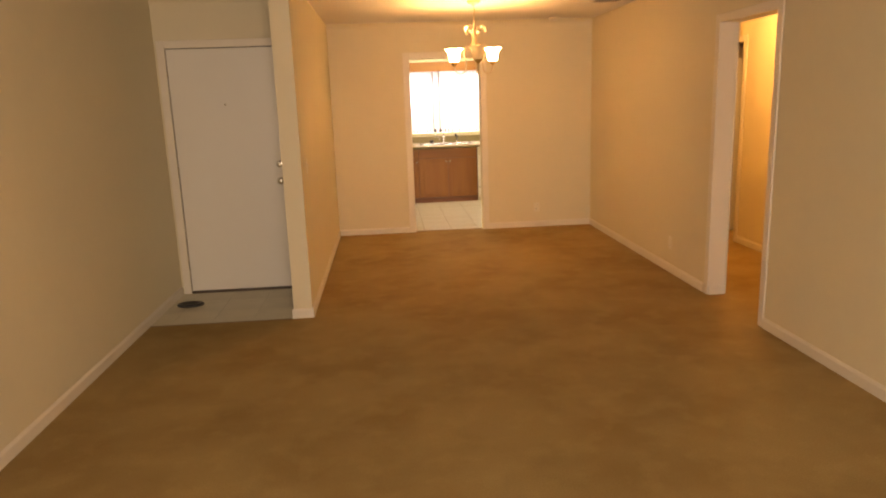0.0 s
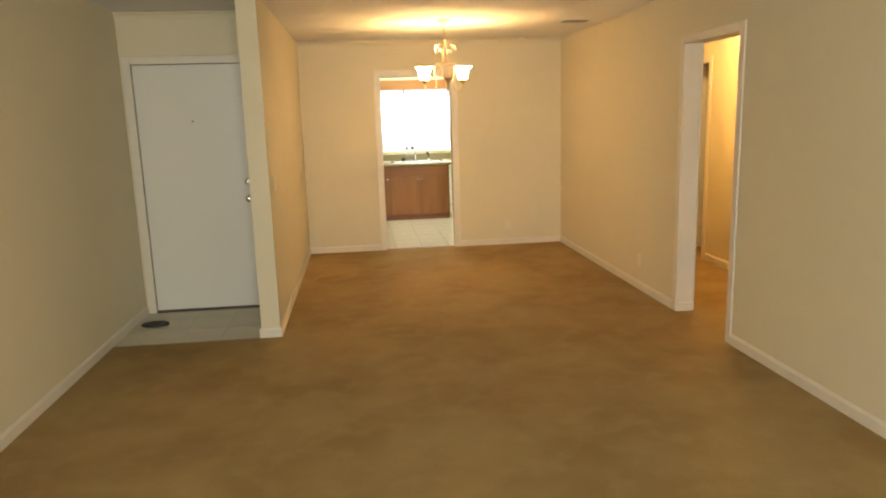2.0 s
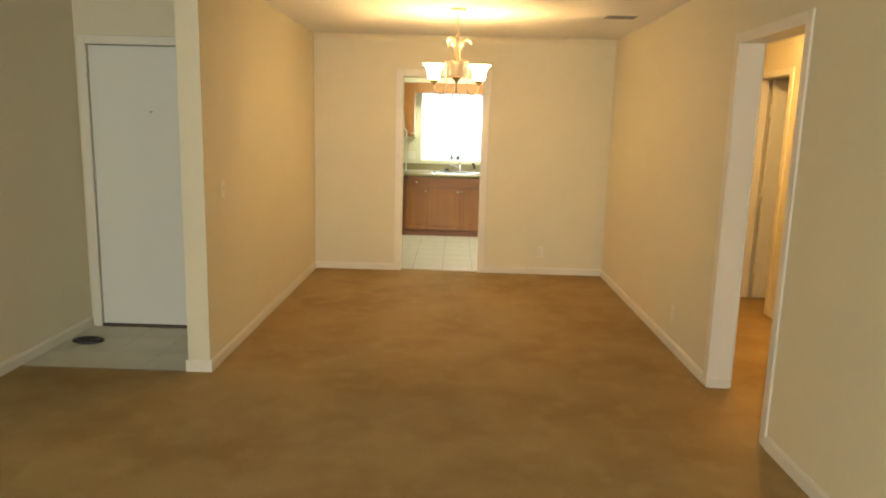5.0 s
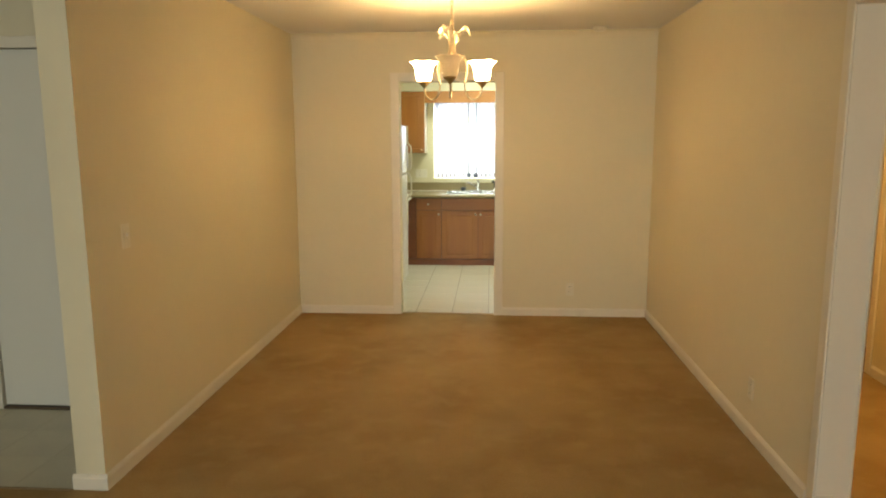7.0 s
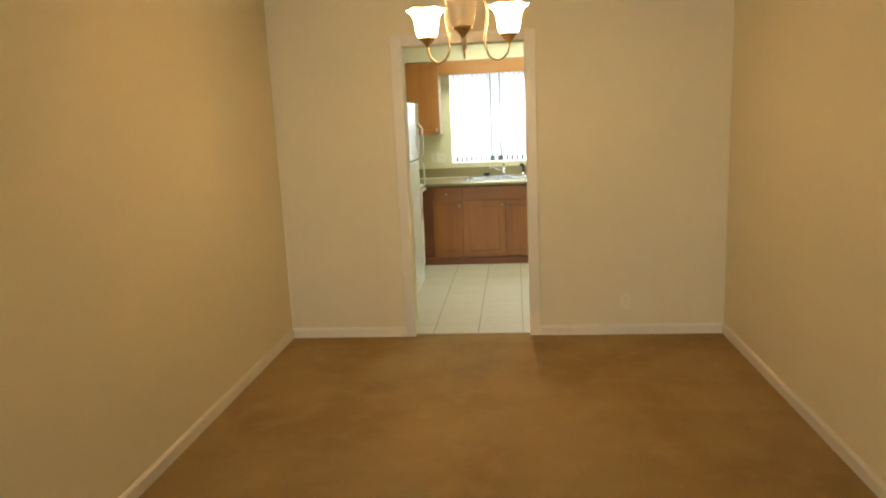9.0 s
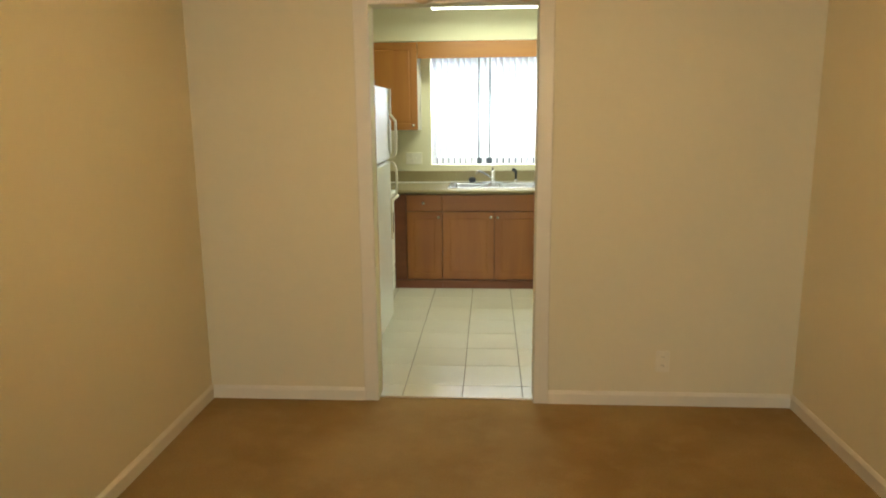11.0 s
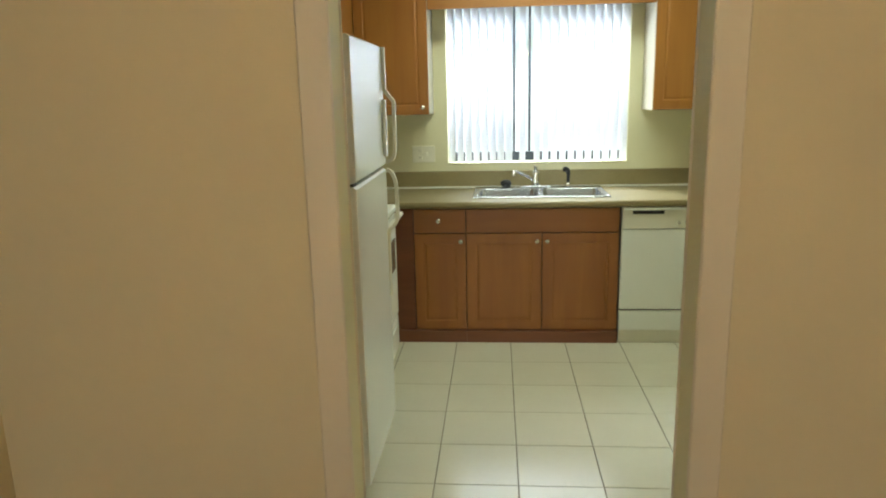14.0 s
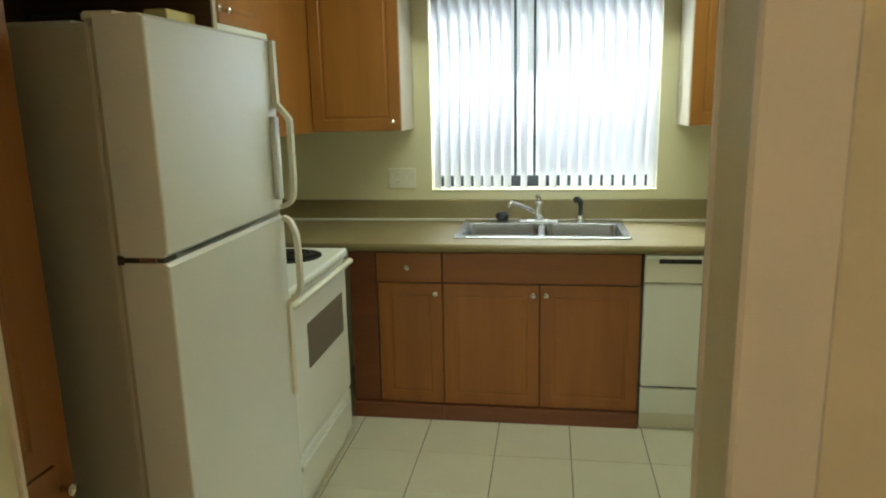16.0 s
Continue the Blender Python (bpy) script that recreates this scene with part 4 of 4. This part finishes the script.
for ang in (30, 150, 270):
    a = radians(ang)
    ca, sa = math.cos(a), math.sin(a)
    lit = ang != 270
    bm = bmesh.new()
    tube(bm, smooth_line([(cx + r * ca, cy + r * sa, z) for r, z in ((0.022, 2.035), (0.055, 2.062), (0.088, 2.045), (0.104, 1.985), (0.090, 1.89), (0.104, 1.822), (0.150, 1.797), (0.195, 1.822), (0.210, 1.872))], 6), 0.0058, 8)
    arm = part("arm", bm, M_BRASS, ch)
    px, py = cx + 0.21 * ca, cy + 0.21 * sa
    bm = bmesh.new()
    lathe(bm, [(0.006, 1.868), (0.010, 1.876), (0.030, 1.898), (0.040, 1.906), (0.038, 1.911), (0, 1.911)], (px, py, 0), 20)
    part("cup", bm, M_GOLDCAP, arm)
    outer = [(0.028, 1.9115), (0.042, 1.915), (0.049, 1.935), (0.052, 1.965), (0.056, 1.992), (0.066, 2.012), (0.080, 2.026), (0.086, 2.028)]
    inner = [(0.082, 2.024), (0.062, 2.008), (0.052, 1.990), (0.048, 1.965), (0.045, 1.937), (0.030, 1.918)]
    bm = bmesh.new()
    lathe(bm, outer + inner, (px, py, 0), 36, wave=lambda k, th: ((0.004 * math.cos(6 * th), 0.0025 * math.cos(6 * th)) if 5 <= k <= 9 else (0, 0)))
    part("shade", bm, M_SHADE if lit else M_DIMGLASS, arm, "glowing frosted tulip glass shade" if lit else "unlit frosted tulip glass shade")

# ---- hall ceiling light, and an assumed one added in the kitchen ----
hl = thing("hall_light", "round frosted flush ceiling light of the hall", "ceiling light", (3.3, 6.2, H))
bm = bmesh.new()
lathe(bm, [(0.13, H - 0.0005), (0.13, H - 0.018), (0.12, H - 0.02)], (3.3, 6.2, 0), 28)
part("base", bm, M_BRASS, hl)
kl = thing("added_kitchen_light", "boxy fluorescent ceiling light added over the kitchen, itself unseen", "ceiling light", (1.2, 10.75, H))
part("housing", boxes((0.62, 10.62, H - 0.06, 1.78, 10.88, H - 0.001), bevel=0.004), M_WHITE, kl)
part("diffuser", boxes((0.63, 10.63, H - 0.105, 1.77, 10.87, H - 0.061), bevel=0.01), M_ADDED_TUBE, kl)

# ---- vents, detector, plates ----
vent = thing("ceiling_vent", "brown-grey metal ceiling air vent", "vent", (2.36, 7.05, H))
part("frame", boxes((2.24, 6.99, H - 0.008, 2.48, 7.005, H - 0.001), (2.24, 7.105, H - 0.008, 2.48, 7.12, H - 0.001), (2.24, 7.0051, H - 0.008, 2.255, 7.1049, H - 0.001), (2.465, 7.0051, H - 0.008, 2.48, 7.1049, H - 0.001)), M_VENT, vent)
part("backing", boxes((2.256, 7.006, H - 0.003, 2.464, 7.104, H - 0.001)), M_SLOT, vent)
for k in range(6):
    y = 7.014 + k * 0.016
    bm = bmesh.new()
    box(bm, 2.2555, -0.006, -0.0006, 2.4645, 0.006, 0.0006)
    bmesh.ops.rotate(bm, verts=bm.verts, cent=(0, 0, 0), matrix=Matrix.Rotation(radians(32), 3, "X"))
    bmesh.ops.translate(bm, verts=bm.verts, vec=(0, y, H - 0.007))
    part("slat", bm, M_VENT, vent)
sd = thing("smoke_detector", "small round ceiling smoke detector", "detector", (2.17, 8.40, H))
bm = bmesh.new()
lathe(bm, [(0.055, H - 0.0005), (0.055, H - 0.018), (0.046, H - 0.030), (0.020, H - 0.034), (0, H - 0.034)], (2.17, 8.40, 0), 24)
part("cover", bm, M_PLATE, sd)


def wall_plate(name, label, category, p, u, w, kind, wide=0.07, high=0.115, plastic=M_PLATE):
    """A cover plate on a wall. p: its middle; u: along the wall; w: out of the wall."""
    p, u, w, up = Vector(p), Vector(u), Vector(w), Vector((0, 0, 1))
    t = thing(name, label, category, p, "wall plates")

    def slab(a0, b0, c0, a1, b1, c1, bev):
        bm = bmesh.new()
        box(bm, a0, b0, c0, a1, b1, c1, bev)
        for v in bm.verts:
            v.co = p + u * v.co.x + w * v.co.y + up * v.co.z
        return bm
    pl = part("plate", slab(-wide / 2, 0.0004, -high / 2, wide / 2, 0.006, high / 2, 0.002), plastic, t)
    gangs = round(wide / 0.07)
    for g in range(gangs):
        gx = (g - (gangs - 1) / 2) * 0.046
        if kind == "outlet" or (kind == "mixed" and g == 0):
            for dz in (-0.022, 0.022):
                soc = part("socket", slab(gx - 0.015, 0.0062, dz - 0.014, gx + 0.015, 0.008, dz + 0.014, 0.0008), plastic, pl)
                bm = slab(gx - 0.007, 0.0081, dz - 0.005, gx - 0.005, 0.0086, dz + 0.006, 0)
                part("slot", bm, M_SLOT, pl)
                part("slot", slab(gx + 0.005, 0.0081, dz - 0.004, gx + 0.007, 0.0086, dz + 0.005, 0), M_SLOT, pl)
        else:
            part("toggle", slab(gx - 0.005, 0.0062, -0.004, gx + 0.005, 0.016, 0.012, 0.001), plastic, pl)
    return t


wall_plate("light_switch", "cream light switch plate on the wing wall", "switch", (WR, 5.65, 1.11), (0, 1, 0), (1, 0, 0), "switch")
wall_plate("wall_outlet", "cream power outlet low on the dining room wall", "outlet", (1.998, YD, 0.242), (1, 0, 0), (0, -1, 0), "outlet")
wall_plate("wall_outlet", "cream power outlet low on the long wall", "outlet", (XR, 6.09, 0.262), (0, 1, 0), (-1, 0, 0), "outlet")
wall_plate("switch_and_outlet", "wide cream plate with outlet and switches beside the sink window", "switch", (0.377, YB, 1.10), (1, 0, 0), (0, -1, 0), "mixed", 0.155, 0.112, M_PLATE2)

# dark oval thing on the entry floor
mat_thing = thing("dark_dish", "flat black oval dish on the entry tile", "dish", (-1.45, 5.83, 0.0))
bm = bmesh.new()
lathe(bm, [(0.085, 0.0005), (0.105, 0.004), (0.108, 0.014), (0.095, 0.024), (0.075, 0.020), (0.055, 0.010), (0, 0.008)], (0, 0, 0), 28)
for v in bm.verts:
    v.co = Vector((v.co.x - 1.45, v.co.y * 0.62 + 5.83, v.co.z))
part("dish", bm, M_BLACK, mat_thing)

# ---- floor tiles ----
TX, TY, PX, PY = 0.953, 9.127, 0.332, 0.3215
floor_k = tagged(finish("kitchen_floor", boxes((KL, 8.602, -0.0299, KR, YB, -0.0155)), M_GROUT), "glazed cream floor tiles with dark grout in the kitchen", kind="structure")
tile_meshes = {}


def tile(x0, y0, x1, y1, parent, mat, z=0.0, name="floor_tile", drop=0.011):
    key = (round(x1 - x0, 3), round(y1 - y0, 3), mat.name)
    if key not in tile_meshes:
        w, d, b = (x1 - x0) / 2, (y1 - y0) / 2, 0.0022
        bm = bmesh.new()
        rings = [[bm.verts.new((sx * (w - i), sy * (d - i), zz)) for sx, sy in ((-1, -1), (1, -1), (1, 1), (-1, 1))] for i, zz in ((0, -drop), (0, -0.0018), (b, 0))]
        for a, c in zip(rings, rings[1:]):
            for i in range(4):
                bm.faces.new((a[i], a[(i + 1) % 4], c[(i + 1) % 4], c[i]))
        bm.faces.new(rings[-1])
        me = bpy.data.meshes.new(name)
        bm.to_mesh(me)
        bm.free()
        me.materials.append(mat)
        tile_meshes[key] = me
    ob = new(name, tile_meshes[key])
    ob.parent = parent
    ob.location = ((x0 + x1) / 2, (y0 + y1) / 2, z + random.uniform(-0.0004, 0.0004))
    ob.rotation_euler = (random.uniform(-0.0012, 0.0012), random.uniform(-0.0012, 0.0012), 0)
    return ob


g = 0.0021
for i in range(-4, 6):
    for j in range(-2, 9):
        x0, x1 = max(TX + i * PX, KL + 0.002), min(TX + (i + 1) * PX, KR - 0.002)
        y0, y1 = max(TY + j * PY, 8.618), min(TY + (j + 1) * PY, YB - 0.002)
        if x1 - x0 > 0.03 and y1 - y0 > 0.03:
            tile(x0 + g, y0 + 0.0013, x1 - g, y1 - 0.0013, floor_k, M_TILE, -0.0125)
floor_e = tagged(finish("entry_floor", boxes((XL, 5.3151, -0.0299, WL, 6.215, -0.0022)), M_VINYL), "faded grey-beige square tiles of the entry", kind="structure")
for i in range(4):
    for j in range(3):
        x0, x1 = max(WL - 0.305 * (i + 1), XL + 0.001), WL - 0.305 * i
        y0, y1 = 5.322 + 0.305 * j, min(5.322 + 0.305 * (j + 1), 6.214)
        if x1 - x0 > 0.03:
            tile(x0 + 0.0012, y0 + 0.0012, x1 - 0.0012, y1 - 0.0012, floor_e, M_VINYL, 0.0, "entry_tile", 0.002)
